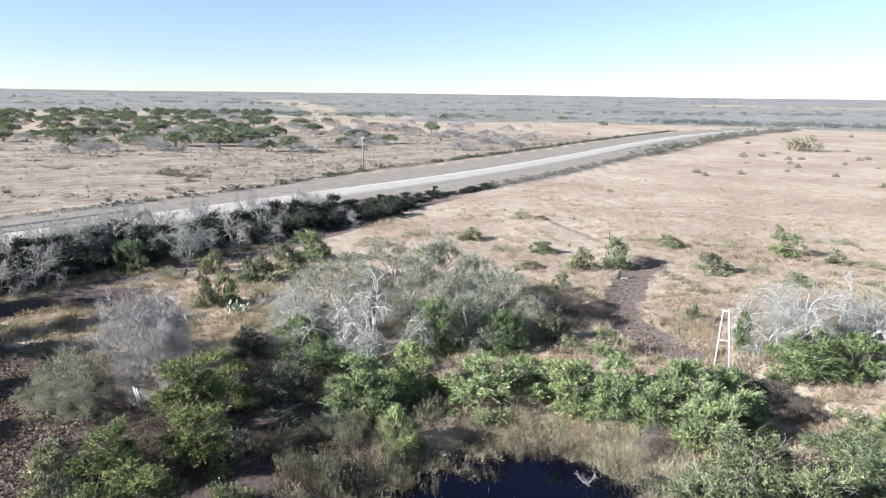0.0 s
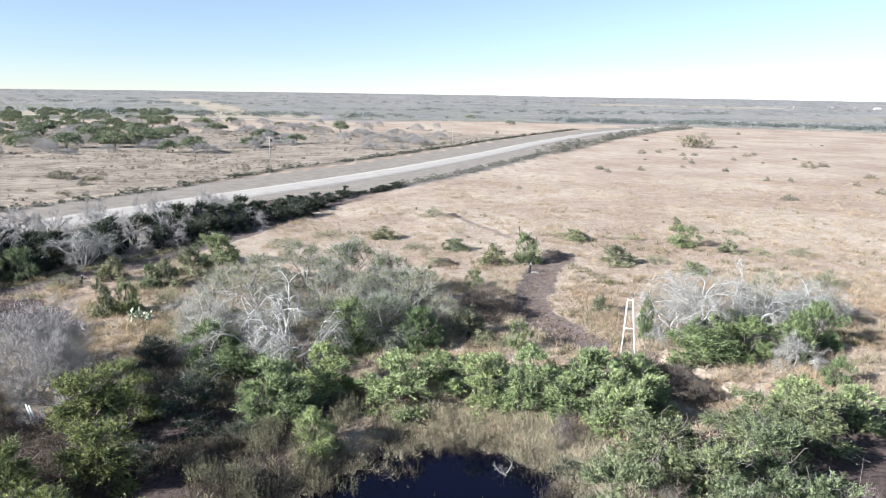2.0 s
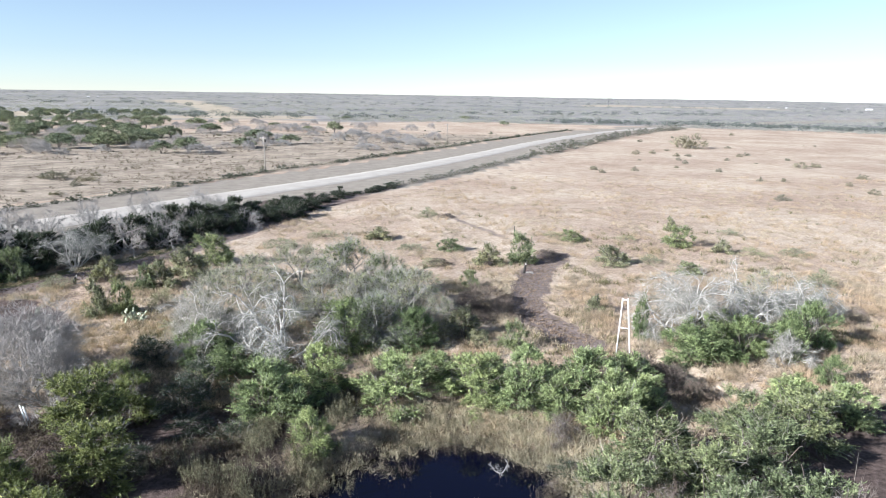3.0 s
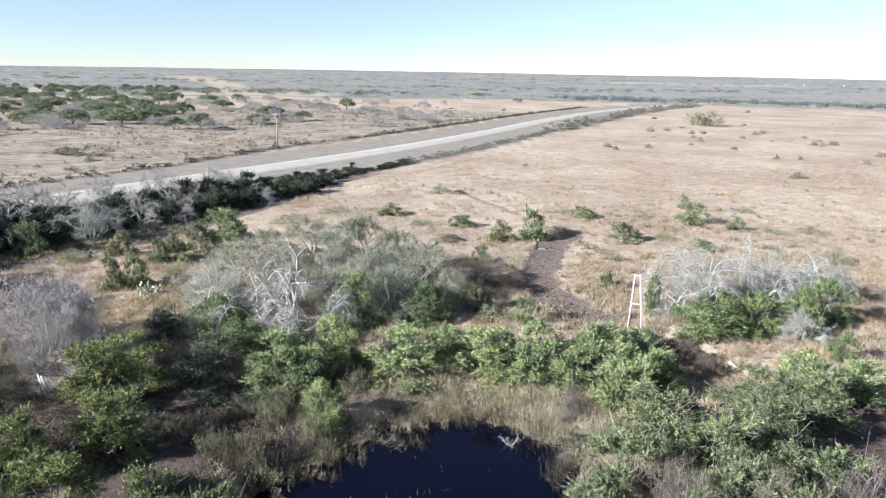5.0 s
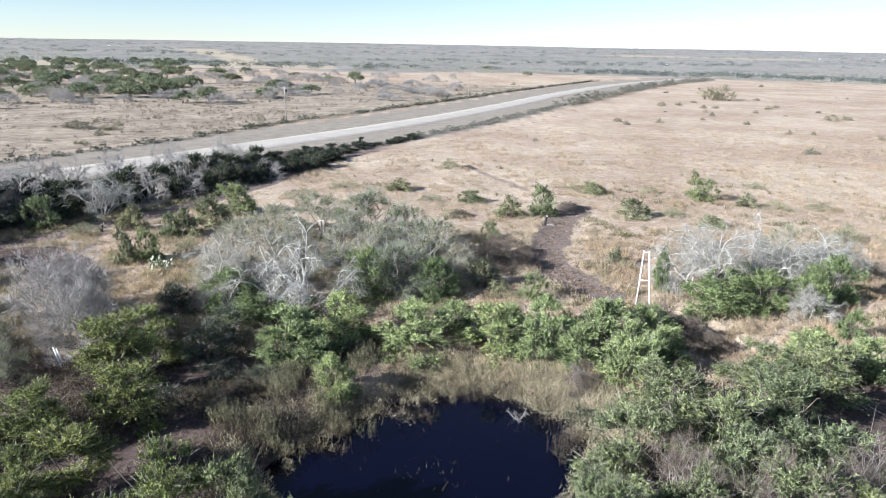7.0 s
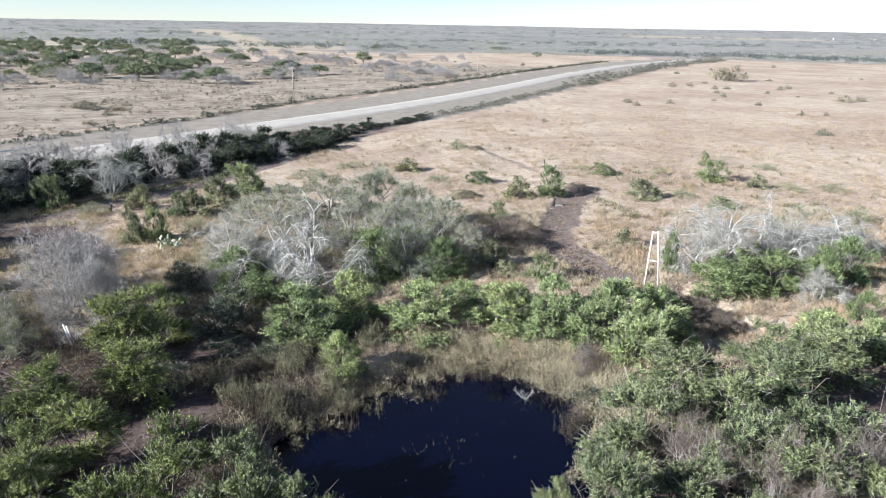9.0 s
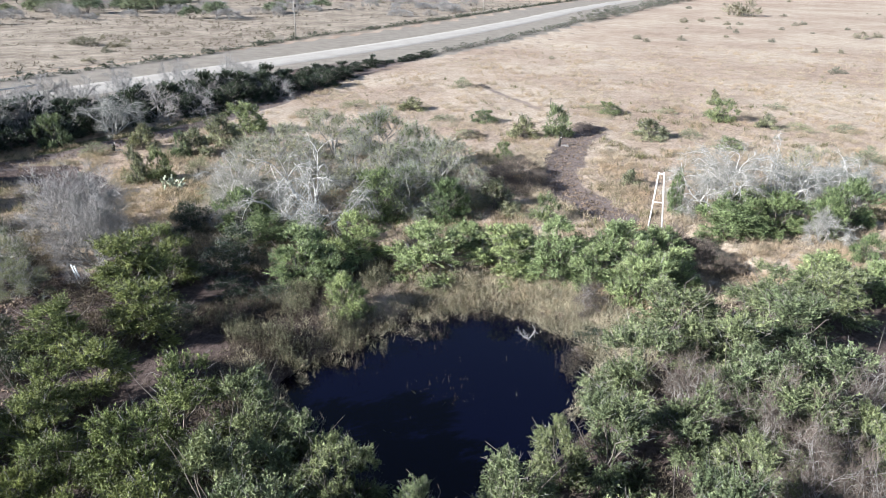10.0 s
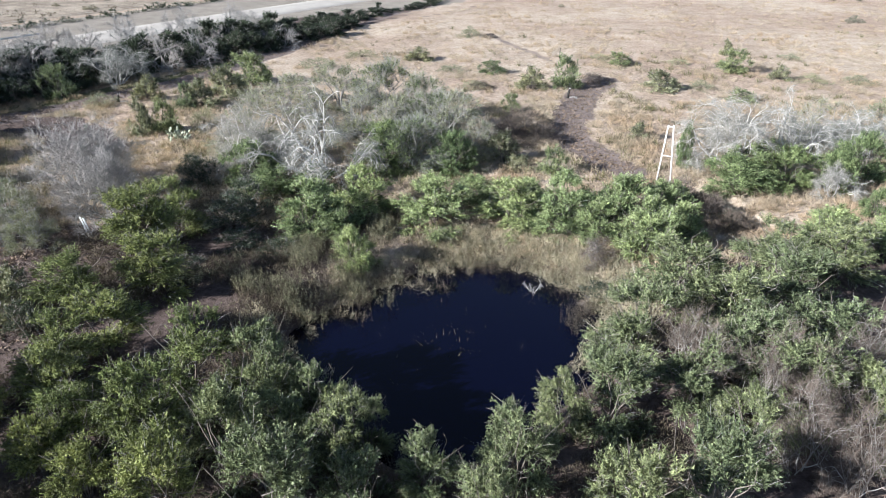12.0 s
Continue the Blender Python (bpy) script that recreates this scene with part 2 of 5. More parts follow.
def limbs_for(rng, pts, height, stems, r0, lean=0.35, sides=5, skip=1):
    """Stems that fan out from the ground, and a bent branch from a stem to each clump."""
    parts, roads = [], []
    for k in range(stems):
        a = 2 * math.pi * (k + rng.random() * 0.7) / stems
        reach = np.array((math.cos(a), math.sin(a), 0)) * height * lean * (0.7 + 0.6 * rng.random())
        path = [np.array((0.12 * math.cos(a), 0.12 * math.sin(a), -0.15))]
        for j in range(1, 6):
            f = j / 5
            path.append(reach * f ** 1.25 + np.array((0, 0, height * 0.72 * f ** 0.85)) + rng.normal(size=3) * 0.05 * height * f)
        rad = [r0 * (1 - 0.78 * j / 5) for j in range(6)]
        parts.append(tube(path, rad, sides + 1))
        roads += [(p, r) for p, r in zip(path[1:], rad[1:])]
    for q in pts[::skip]:
        best = min(roads, key=lambda pr: np.linalg.norm(pr[0] - q) + (1.5 if pr[0][2] > q[2] else 0) - 0.15 * height * (pr[1] / r0))
        p, r = best
        m1 = p * 0.62 + q * 0.38 + rng.normal(size=3) * 0.08 + np.array((0, 0, 0.08 * height * rng.random()))
        m2 = p * 0.28 + q * 0.72 + rng.normal(size=3) * 0.08
        rr = max(r * 0.4, r0 * 0.1)
        parts.append(tube([p, m1, m2, q], [rr, rr * 0.75, rr * 0.5, rr * 0.2], 4))
    return parts


def plant_meshes(seed, kind, height=5.0, radius=2.5, clumps=40, count=170, stems=5, r0=0.1, leaf=0.2, width=0.045,
                 spread=0.62, leaf_mat=None, bark=None, low=0.3, droop=0.0, outward=0.6, flat=0.55, up=0.0, twigs=0, twig_mat=None, bare=False, twig_width=0.016, skip=1, shoots=0):
    rng = np.random.default_rng(seed)
    pts = crown_points(rng, clumps, radius * 0.9, height * low, height * 0.95, flat)
    vs, fs = join(limbs_for(rng, pts, height, stems, r0, sides=3 if skip > 1 else 5, skip=skip))
    wood = mesh_of(kind + "_stems", vs, fs, bark, True)
    sp = np.column_stack([np.full(len(pts), spread), np.full(len(pts), spread), np.full(len(pts), spread * 0.55)]) * (0.7 + 0.6 * rng.random((len(pts), 1)))
    v, f = (sprigs if bare else slivers)(rng, pts, sp, count, leaf, width, (0, 0, height * 0.3), droop, outward, up)
    if shoots:
        v2, f2 = slivers(rng, pts, sp, shoots, leaf * 1.5, width * 0.6, (0, 0, height * 0.2), 0.0, 0.7, 0.5)
        v, f = np.concatenate([v, v2]), np.concatenate([f, f2 + len(v)])
    crown = mesh_of(kind + "_crown", v, f, leaf_mat)
    extra = None
    if twigs:
        v, f = sprigs(rng, pts, sp * 1.1, twigs, 0.55, twig_width, (0, 0, height * 0.3), 0.4, 0.6, up)
        extra = mesh_of(kind + "_twigs", v, f, twig_mat)
    return wood, crown, extra


def lobed_points(rng, lobes, each, radius, low, high, flat, lobe_size=0.36):
    """Clump centres on a crown of several billows of uneven size, with hollows between them."""
    pts = []
    for q in crown_points(rng, lobes, radius * 0.74, low, high * 0.9, flat):
        size = radius * lobe_size * (0.7 + 0.6 * rng.random())
        for k in range(each):
            d = rng.normal(size=3)
            d /= np.linalg.norm(d)
            d[2] = abs(d[2]) * 0.8 - 0.12
            pts.append(q + d * size * (0.45 + 0.6 * rng.random()))
    pts = np.array(pts)
    pts[:, 2] = np.maximum(pts[:, 2], 0.22)
    return pts


def sprays(rng, centres, count, leaves, reach, leaf, width, heart, droop=0.25, up=0.4, loose=0.55):
    """Feathery sprays: arching twigs out of each centre, set with small pointed leaves on both sides."""
    n = len(centres) * count
    o = np.repeat(np.asarray(centres, float), count, 0) + rng.normal(size=(n, 3)) * reach * 0.22
    w = o - np.asarray(heart, float)
    d = w / (np.linalg.norm(w, axis=1, keepdims=True) + 1e-6) * 0.75 + rng.normal(size=(n, 3)) * loose
    d[:, 2] += up
    d /= np.linalg.norm(d, axis=1, keepdims=True)
    side = np.cross(d, rng.normal(size=(n, 3)))
    side /= np.linalg.norm(side, axis=1, keepdims=True) + 1e-9
    ln = reach * (0.55 + 0.8 * rng.random((n, 1)))
    u = (np.arange(leaves) + 0.6) / leaves
    m = n * leaves
    uu = np.tile(u, n)[:, None]
    dd, ss, ll = np.repeat(d, leaves, 0), np.repeat(side, leaves, 0), np.repeat(ln, leaves, 0)
    p = np.repeat(o, leaves, 0) + dd * ll * uu
    p[:, 2] -= droop * ll[:, 0] * uu[:, 0] ** 2
    sign = np.where(np.arange(m) % 2 == 0, 1.0, -1.0)[:, None]
    e = dd * 0.6 + ss * sign * 0.8 + rng.normal(size=(m, 3)) * 0.35
    e /= np.linalg.norm(e, axis=1, keepdims=True)
    f = np.cross(e, rng.normal(size=(m, 3)))
    f /= np.linalg.norm(f, axis=1, keepdims=True) + 1e-9
    lf = leaf * (0.6 + 0.8 * rng.random((m, 1)))
    wf = width * (0.6 + 0.8 * rng.random((m, 1)))
    v = np.stack([p - f * wf / 2, p + e * lf * 0.5 + f * wf * 0.1, p + e * lf, p + f * wf / 2 + e * lf * 0.3], 1)
    v = v[:, [0, 2, 3]].reshape(-1, 3)
    return v, np.arange(3 * m).reshape(-1, 3), np.repeat(1.4 * (rng.random(n) - 0.5), leaves * 3)


def toned(me, tone):
    """Stores each spray's own lightness on its leaves."""
    me.attributes.new("tone", "FLOAT", "POINT").data.foreach_set("value", np.asarray(tone, np.float32))
    return me


def spray_meshes(seed, kind, height, radius, lobes, each, count, leaves, leaf_mat, bark, reach=0.5, leaf=0.13, width=0.055, low=0.15, flat=0.8,
                 stems=5, r0=0.06, droop=0.25, up=0.4, twigs=0, twig_mat=None, twig_width=0.02, twig_length=0.6, lobe_size=0.42, skip=2, loose=0.5):
    rng = np.random.default_rng(seed)
    pts = lobed_points(rng, lobes, each, radius, height * low, height * 0.95, flat, lobe_size)
    vs, fs = join(limbs_for(rng, pts, height, stems, r0, sides=4, skip=skip))
    wood = mesh_of(kind + "_stems", vs, fs, bark, True)
    v, f, tone = sprays(rng, pts, count, leaves, reach, leaf, width, (0, 0, height * 0.25), droop, up, loose)
    crown = toned(mesh_of(kind + "_crown", v, f, leaf_mat), tone)
    extra = None
    if twigs:
        v, f = sprigs(rng, pts, np.full((len(pts), 3), reach * 0.8), twigs, twig_length, twig_width, (0, 0, height * 0.25), 0.35, 0.7, up * 0.5)
        extra = mesh_of(kind + "_twigs", v, f, twig_mat)
    return wood, crown, extra


def plant_kind(name, meshes, label, category, group, stem_name="trunk", crown_name="crown"):
    wood, crown, extra = meshes
    e = thing(name, (0, 0, 0), label, category, group)
    piece(stem_name, wood, e)
    tagged(piece(crown_name, crown, e), kind="stuff")
    if extra:
        tagged(piece("brushwood", extra, e, "bare grey twigs"), kind="stuff")
    return e


def stand(kinds, rows, base_h, base_r, seed, ground_at, sink=0.05):
    """Plants one copy of a kind (in turn) at each row of x, y, radius, height; the first row takes the kinds themselves away."""
    rng = random.Random(seed)
    for k, (x, y, r, h) in enumerate(rows):
        kind = kinds[k % len(kinds)]
        m = Matrix.Translation((x, y, ground_at(x, y) - sink)) @ Matrix.Rotation(rng.random() * 6.283, 4, "Z") @ Matrix.Diagonal((r / base_r, r / base_r, h / base_h, 1))
        if k < len(kinds):
            kind.matrix_basis = m
        else:
            copy_plain(kind, m)


def copy_plain(kind, m):
    ob = copy_thing(kind, Matrix.Identity(4))
    ob.matrix_basis = m
    return ob


# ---------------------------------------------------------------- ground plan
ROAD_AT, ROAD_DIR = Vector((-33.4, 134.0)), Vector((0.570, 0.8215))
ROAD_N = Vector((ROAD_DIR.y, -ROAD_DIR.x))      # towards the camera's side
ROAD_W = 9.6
ROAD_BEND = ((-220, -4.0), (-90, -3.4), (-40, -3.0), (0, -2.0), (30, 0.1), (60, 1.2), (95, 0.2), (150, -3.4), (200, -8.6), (290, -12.8), (350, -10.0), (420, 0.0), (520, 24.0), (700, 90.0), (1000, 220.0))
FENCE_LINE = ((-70, -11.5), (-7, -11.5), (11, -13.3), (54, -20.5), (150, -18.5), (290, -15.5), (400, -19.0))
MESQUITE_NEAR = [
    (-13.9, 28.2, 2.26, 4), (-9.1, 24.9, 2.18, 5), (-6.3, 25.2, 1.85, 5), (-3.4, 23, 1.51, 4.5), (-1.4, 21.8, 1.25, 3.5),
    (-10.1, 21.6, 1.96, 5), (-6.9, 20.4, 2.1, 5.5), (-4.5, 20.6, 1.73, 4), (-12.6, 21.7, 1.64, 4), (-8.1, 17.6, 1.9, 5),
    (-4.5, 17.2, 2.06, 5.5), (-1.4, 17.6, 1.56, 4), (1, 18.6, 1.32, 4), (-11.5, 19.2, 1.42, 3.5), (-13.5, 20.2, 1.25, 3.4),
    (-2.2, 20.4, 1.5, 4.2), (-5.4, 22.8, 1.6, 4.4), (-15.6, 26, 2.1, 4.2), (-17.5, 22.5, 1.9, 3.8), (-14.5, 24.2, 1.7, 3.6),
    (-15.7, 38.6, 2.87, 5.4), (-17.2, 32.6, 2.22, 4.4), (-13.6, 34.3, 2.33, 4.2), (-14.3, 42, 2.01, 4.4),
]
MESQUITE_RIGHT = [
    (4.4, 19, 1.75, 5), (8.8, 21.9, 1.96, 5), (6.9, 22.2, 1.28, 4), (8.3, 16.6, 1.9, 5.5), (11.1, 16.7, 2.11, 5.5),
    (3.2, 16.6, 1.51, 4.5), (12.6, 23.1, 2.06, 4.5), (11.8, 27.3, 2.58, 5), (15.7, 32.4, 2.8, 5), (16.9, 28.8, 2.7, 5.5),
    (15.9, 24.3, 2.26, 5), (21.6, 30.3, 2.99, 5), (20.8, 25.5, 2.62, 5.5), (17.1, 22.2, 2.25, 5), (19.1, 20.9, 2.06, 5),
    (22.9, 35.5, 2.54, 4), (26.6, 34.6, 2.68, 4), (14.2, 20.4, 1.8, 4),
]
MESQUITE_BANK = [
    (-5.7, 41.4, 2.57, 4), (-2.4, 44.9, 2.57, 3.5), (2.6, 42.8, 3.06, 3.5), (8, 42.6, 2.88, 3.5), (11.3, 41.9, 2.85, 4),
    (15.1, 41.8, 2.86, 4), (15.7, 37.7, 2.28, 4), (-2.8, 37.2, 1.53, 2.5), (5.7, 46.2, 2.06, 2.4), (-4.1, 41.3, 1.85, 2.6),
    (13.1, 39.8, 2.02, 3), (18.8, 42.4, 2.3, 3.2), (18.4, 39.2, 2.2, 3), (27.8, 37.6, 2.5, 3.2), (30.5, 36.8, 2.4, 3), (9.6, 45.4, 2, 2.4),
]
DARK_BUSHES = [
    (-11.2, 42.2, 2.24, 2.4), (-10.4, 45.6, 1.99, 2.4), (-14.9, 51.1, 1.97, 1.8), (-10, 39.4, 1.6, 1.4), (-12.2, 35.8, 1.47, 1.4),
    (-7.1, 38.1, 1.57, 1.1), (-10.5, 50.7, 1.96, 2), (22.1, 44.8, 1.24, 1.4), (20.8, 45.8, 1.05, 1.6), (23.1, 42.2, 0.99, 1.2),
    (-19, 30.3, 1.13, 1.8), (-21.1, 34, 1.08, 1.6), (11.8, 34.4, 1.16, 1.2), (-16.1, 52.7, 1.35, 1.6),
]
WHITE_TREES = [
    (-44.1, 79.9, 4.06, 4.4), (-32, 81.8, 3.46, 3.8), (-6, 51.4, 5.0, 5.4), (-12.2, 54, 3.6, 4), (28.3, 53.0, 4.4, 5.2),
    (34.9, 55.6, 3.9, 4.9), (33.6, 47, 2.16, 2.2), (40.8, 55.7, 3.2, 3.8),
]
GREY_TREES = [
    (-22.6, 47.9, 3.83, 5.2), (-19.5, 43.8, 2.44, 4.3),
]
BROWN_TREES = [
    (15.6, 19.2, 1.62, 3.8), (17.3, 17.9, 1.56, 3.8), (13.5, 23.3, 1.47, 4.2), (17.6, 21.2, 1.5, 4.2), (16, 22.9, 1.33, 4.6),
    (13.5, 25.5, 1.17, 4.2), (20.4, 23.4, 1.49, 4.8), (12.3, 36.7, 1.21, 1.8), (11, 32.9, 0.96, 1.4),
]
OLIVE_CLUSTER = [
    (-11.9, 57.7, 4.07, 6), (-11.1, 68.6, 4.2, 5), (-1, 66.4, 4.09, 7), (-3, 60.3, 3.52, 6), (4.5, 58.5, 4.19, 6),
    (1.4, 53.8, 3.45, 5), (6.1, 54.6, 2.58, 4.5), (-5.8, 72.2, 3.53, 5.5), (2.5, 64.2, 3.21, 6), (0, 57.7, 3.4, 5.5),
    (-7.2, 62.4, 3.1, 5), (3.4, 61.5, 3, 5), (39.6, 59.2, 3.9, 4.6),
]
BANK_SAGE = [
    (-25.7, 43.1, 2.09, 3.6), (-26, 40.7, 1.63, 2.6), (-22.6, 39.8, 1.59, 2.8),
]
UNDER_GREEN = [
    (-11.2, 50.5, 2.59, 3), (-6, 48.2, 2.6, 1.7), (-0.9, 53.5, 3.21, 3.5), (-9.2, 48.2, 2.4, 1.9), (4.6, 52.8, 2.52, 3),
    (26.5, 48.1, 3.27, 2.6), (30.8, 48.7, 3.09, 2.8), (29.8, 51.2, 2.8, 2.3), (37.6, 50, 2.5, 3.5), (24.2, 53.2, 0.94, 3),
    (34.4, 42.8, 1.21, 2), (34.3, 48.3, 1.98, 3),
]
SHRUBS_GREEN = [
    (-23.3, 63.2, 1.3, 2.2), (-21.5, 63.9, 1.45, 2.1), (-20.2, 72.3, 2.06, 2.2), (-21.6, 72.1, 1.17, 1.8), (-18.6, 77, 2.49, 2.3),
    (-17.1, 82.3, 2.98, 2.6), (-26.7, 75.6, 1.83, 1.8), (-36.3, 76.3, 1.82, 2.6), (3.3, 96.6, 2.15, 1.2), (12.5, 88.6, 1.82, 1.2),
    (16.2, 81, 2.02, 1.8), (20.4, 81.5, 2.03, 2.6), (31.7, 79.9, 2.53, 1.7), (45.2, 89.6, 2.26, 2), (49.2, 100.9, 1.09, 1.6),
    (30.8, 94.1, 1.94, 1.2), (22.9, 61.1, 1.07, 1.2), (12.8, 52.1, 1.27, 1.6), (9.1, 55, 2.15, 2), (12.2, 70.5, 1.07, 1.4),
    (49.1, 85, 1.62, 1.2), (38.9, 74.3, 1.91, 1),
]
SHRUBS_SMALL = [
    (12.2, 114.6, 1.83, 1.6), (57, 97, 1.63, 1), (-18.6, 66.6, 1.37, 1.4), (-30.7, 73.3, 1.78, 1.2), (51.3, 68, 1.79, 2),
    (39, 93.4, 1.56, 0.8), (7.4, 89.3, 1.83, 0.9), (9.4, 80.5, 1.67, 0.8), (52.5, 83.1, 2.13, 1), (58.5, 83.1, 2.14, 1),
    (28.9, 97, 1.6, 0.8), (10.2, 53, 1.17, 1), (36.7, 80.1, 1.7, 1), (-10.1, 91.7, 2.58, 1.2), (-4.5, 98.1, 2.37, 0.9),
]
SHRUBS_LEFT = [
    (-20.3, 32, 1.61, 2), (-37.1, 77.6, 1.65, 2.2),
]
# the four near (21, 44) partly stand in for shadow by the ditch
DEAD_BUSHES = [
    (12.6, 64.2, 2.9, 2), (13.3, 60.6, 2.2, 1.6), (10.6, 61.1, 2.1, 1.6), (20.8, 45.4, 1.87, 2.1), (18.9, 45.3, 1.24, 1.4),
    # the small one at (15.6, 113.5) is added in place of a dark burrow
    (22, 43.1, 1.6, 1.9), (23, 41.2, 1.16, 1.4), (24.9, 84.9, 1.77, 0.8), (15.6, 113.5, 1.19, 0.7), (10.1, 80.5, 1.34, 0.8),
]
TRACK_HEDGE = [
    (-38.5, 68), (-34.8, 72), (-30.8, 76.6), (-26.3, 82.2), (-21.5, 90.3),
    (-16.6, 100.4), (-12.1, 111.4), (-7.5, 124.9), (0.4, 140.6), (7.6, 152.2),
]
TRACK_PATH = [
    (25.7, 84.7), (22.1, 78.2), (19.1, 71.1), (16.8, 64), (16.6, 58.6),
    (17.8, 55.1), (19.1, 52.3),
]
TRACK_FAINT = [
    (15.9, 116.2), (17.8, 108.4), (20.2, 102.3), (21.8, 96),
]
TRACK_LEFT = [
    (-36.4, 63.8), (-35, 67.4), (-32.9, 67.4), (-29, 62.9), (-26.2, 59.3),
]
POND = [
    (-5.6, 31.2), (-3.4, 33.6), (-1.5, 35.3), (0.5, 36.4), (3.1, 38.7),
    (5.7, 39), (8.2, 38), (10, 36.2), (11.7, 34.6), (11.8, 31.6),
    (10.8, 28.9), (8.9, 26.2), (6.5, 24.2), (4.2, 22.1), (1.9, 20.9),
    (-0.2, 21.3), (-2.2, 23.5), (-4, 26.3), (-5.6, 28.6),
]
DITCH = [
    (22, 49.7), (23.3, 47.4), (24.1, 44.1), (24.9, 42.1),
]
BRANCH = [
    (8.1, 35),
]
CACTUS = [
    (-19.7, 61.4),
]
AFRAME = [
    (21.1, 50.6), (21.9, 49.6),
]
STUMP = [
    (-19.9, 41.3), (-17.9, 41.7),
]
MISC = [
    (-29.4, 74.2), (19.7, 76.5), (23.3, 97.2),
]
POLES = [
    (-22.8, 181.8), (37.4, 278.1), (106.7, 374.8),
]
GROVE_FRONT = [
    (-113.4, 256.4, 6.07, 5.1), (-101.3, 255, 6.08, 5.3), (-86.5, 259, 6.42, 5.6), (-62.8, 236.9, 4.08, 4.5), (-55.6, 242, 5.71, 5.7),
    (-85.3, 295.4, 6.9, 5.5), (-120.1, 261, 3.98, 4.4), (-108.4, 299.4, 6.92, 6), (-100.6, 332.2, 7.73, 6.2), (-79, 314.8, 6.15, 5.9),
    (-138.9, 325.9, 7.45, 6), (-71.5, 361.3, 7.1, 5.1), (-79.3, 450.9, 5.31, 5), (-90.4, 417.7, 8.17, 5.9), (-10.1, 372.8, 5.39, 6.6),
    (-47.6, 435.5, 5.18, 2.8), (-24.2, 387.2, 4.64, 3.1), (-6.2, 564.7, 5.43, 3.6), (107.4, 491.9, 4.47, 3.3), (95.7, 600.3, 6.39, 3.9),
    (-40.3, 263.5, 5.23, 4.2), (-25.9, 285.9, 5.72, 4.1), (-41.1, 308.6, 7.35, 4.9),
]
LONE_BUSH = [
    (142.9, 281.2, 7.04, 6.3), (79.4, 187.9, 1.13, 1.3), (103.9, 185.6, 0.97, 1.2), (102.9, 163.3, 0.87, 1.2), (109.3, 163.3, 0.73, 1.2),
    (137, 197.5, 2.28, 1.8), (144.9, 201.2, 1.97, 1.6), (104.3, 246.9, 1.69, 1.5), (112.3, 250, 1.29, 1.5), (116.3, 238.1, 1.44, 1.2),
    (120.8, 238.4, 1.24, 1.2), (140, 237.3, 1.45, 1.2), (145.9, 242.4, 1.27, 1.3), (105.9, 210.4, 1.09, 1.2), (135.4, 168.4, 1.67, 1.5),
    (116, 139.7, 1.53, 1.3), (120.9, 154.4, 0.84, 1.2), (-67.6, 166, 3.22, 1.8), (-60.2, 164, 2.56, 1.2), (-70.7, 169.3, 1.96, 1.2),
    (-117.7, 275.4, 4.21, 2.5), (88.2, 131.7, 1.77, 1.2), (221.3, 385.6, 1.34, 1.7), (-59, 154.2, 1.2, 1.2),
]
TURNAROUND = [(-44, 56), (-40.5, 61.5), (-36.5, 65.6), (-32.6, 66.2), (-29.0, 62.5), (-26.0, 58.8)]
YARD = [(-41, 50), (-33, 46), (-28, 42), (-24.5, 37), (-23, 31), (-22, 24)]
RUTS = [[(-40.0, 62.6), (-36.6, 66.3), (-32.9, 66.9), (-29.6, 63.6), (-26.4, 59.6)], [(-37.5, 60.5), (-35.0, 64.0), (-32.4, 64.6), (-30.5, 62.5)]]
VERGE_GREEN = [(-48, 66), (-42, 69.5), (-36, 73.5), (-31, 79.5), (-26, 86.5), (-22, 93.5)]
HOUSES = [(-19.5, 1750, 16), (-18.9, 1780, 10), (20.2, 3300, 22), (20.9, 3320, 18), (21.4, 3350, 14), (31.0, 1720, 10), (32.2, 1740, 12), (33.4, 1750, 14), (34.6, 1800, 12), (35.9, 1800, 16), (37.3, 1750, 14), (38.6, 1720, 34), (18.2, 2600, 12), (23.0, 900, 6)]
# out of view on the left, added for the shadows they throw
UNSEEN_TREES = [(-58, 68, 3.4, 8.0), (-56, 62.5, 3.4, 8.0), (-61, 75, 3.4, 8.0), (-54, 57, 3.4, 8.0), (-43, 46, 3.8, 9.0), (-45, 52.5, 3.8, 8.6), (-40.5, 40, 3.4, 7.5), (-47.5, 59, 3.8, 8.6), (-35, 35, 2.8, 5.0), (-20.5, 17, 3.2, 6.5), (-22.5, 23, 3.0, 6.0), (-17.5, 11.5, 3.0, 6.0)]



def road_bend(s):
    """How far the road swings off its straight line, softened over 40 m."""
    xs, ys = zip(*ROAD_BEND)
    return sum(np.interp(np.asarray(s, float) + d, xs, ys) for d in (-20, -10, 0, 10, 20)) / 5


def along_road(s, off):
    """A point s metres along the road and off metres to the camera's side of its far edge."""
    p = ROAD_AT + ROAD_DIR * s + ROAD_N * (off + float(road_bend(s)))
    return p.x, p.y


def road_off(X, Y):
    """How far a place lies to the camera's side of the road's far edge."""
    s = (X - ROAD_AT.x) * ROAD_DIR.x + (Y - ROAD_AT.y) * ROAD_DIR.y
    return (X - ROAD_AT.x) * ROAD_N.x + (Y - ROAD_AT.y) * ROAD_N.y - road_bend(s)


def fence_off(s):
    xs, ys = zip(*FENCE_LINE)
    return float(np.interp(s, xs, ys))


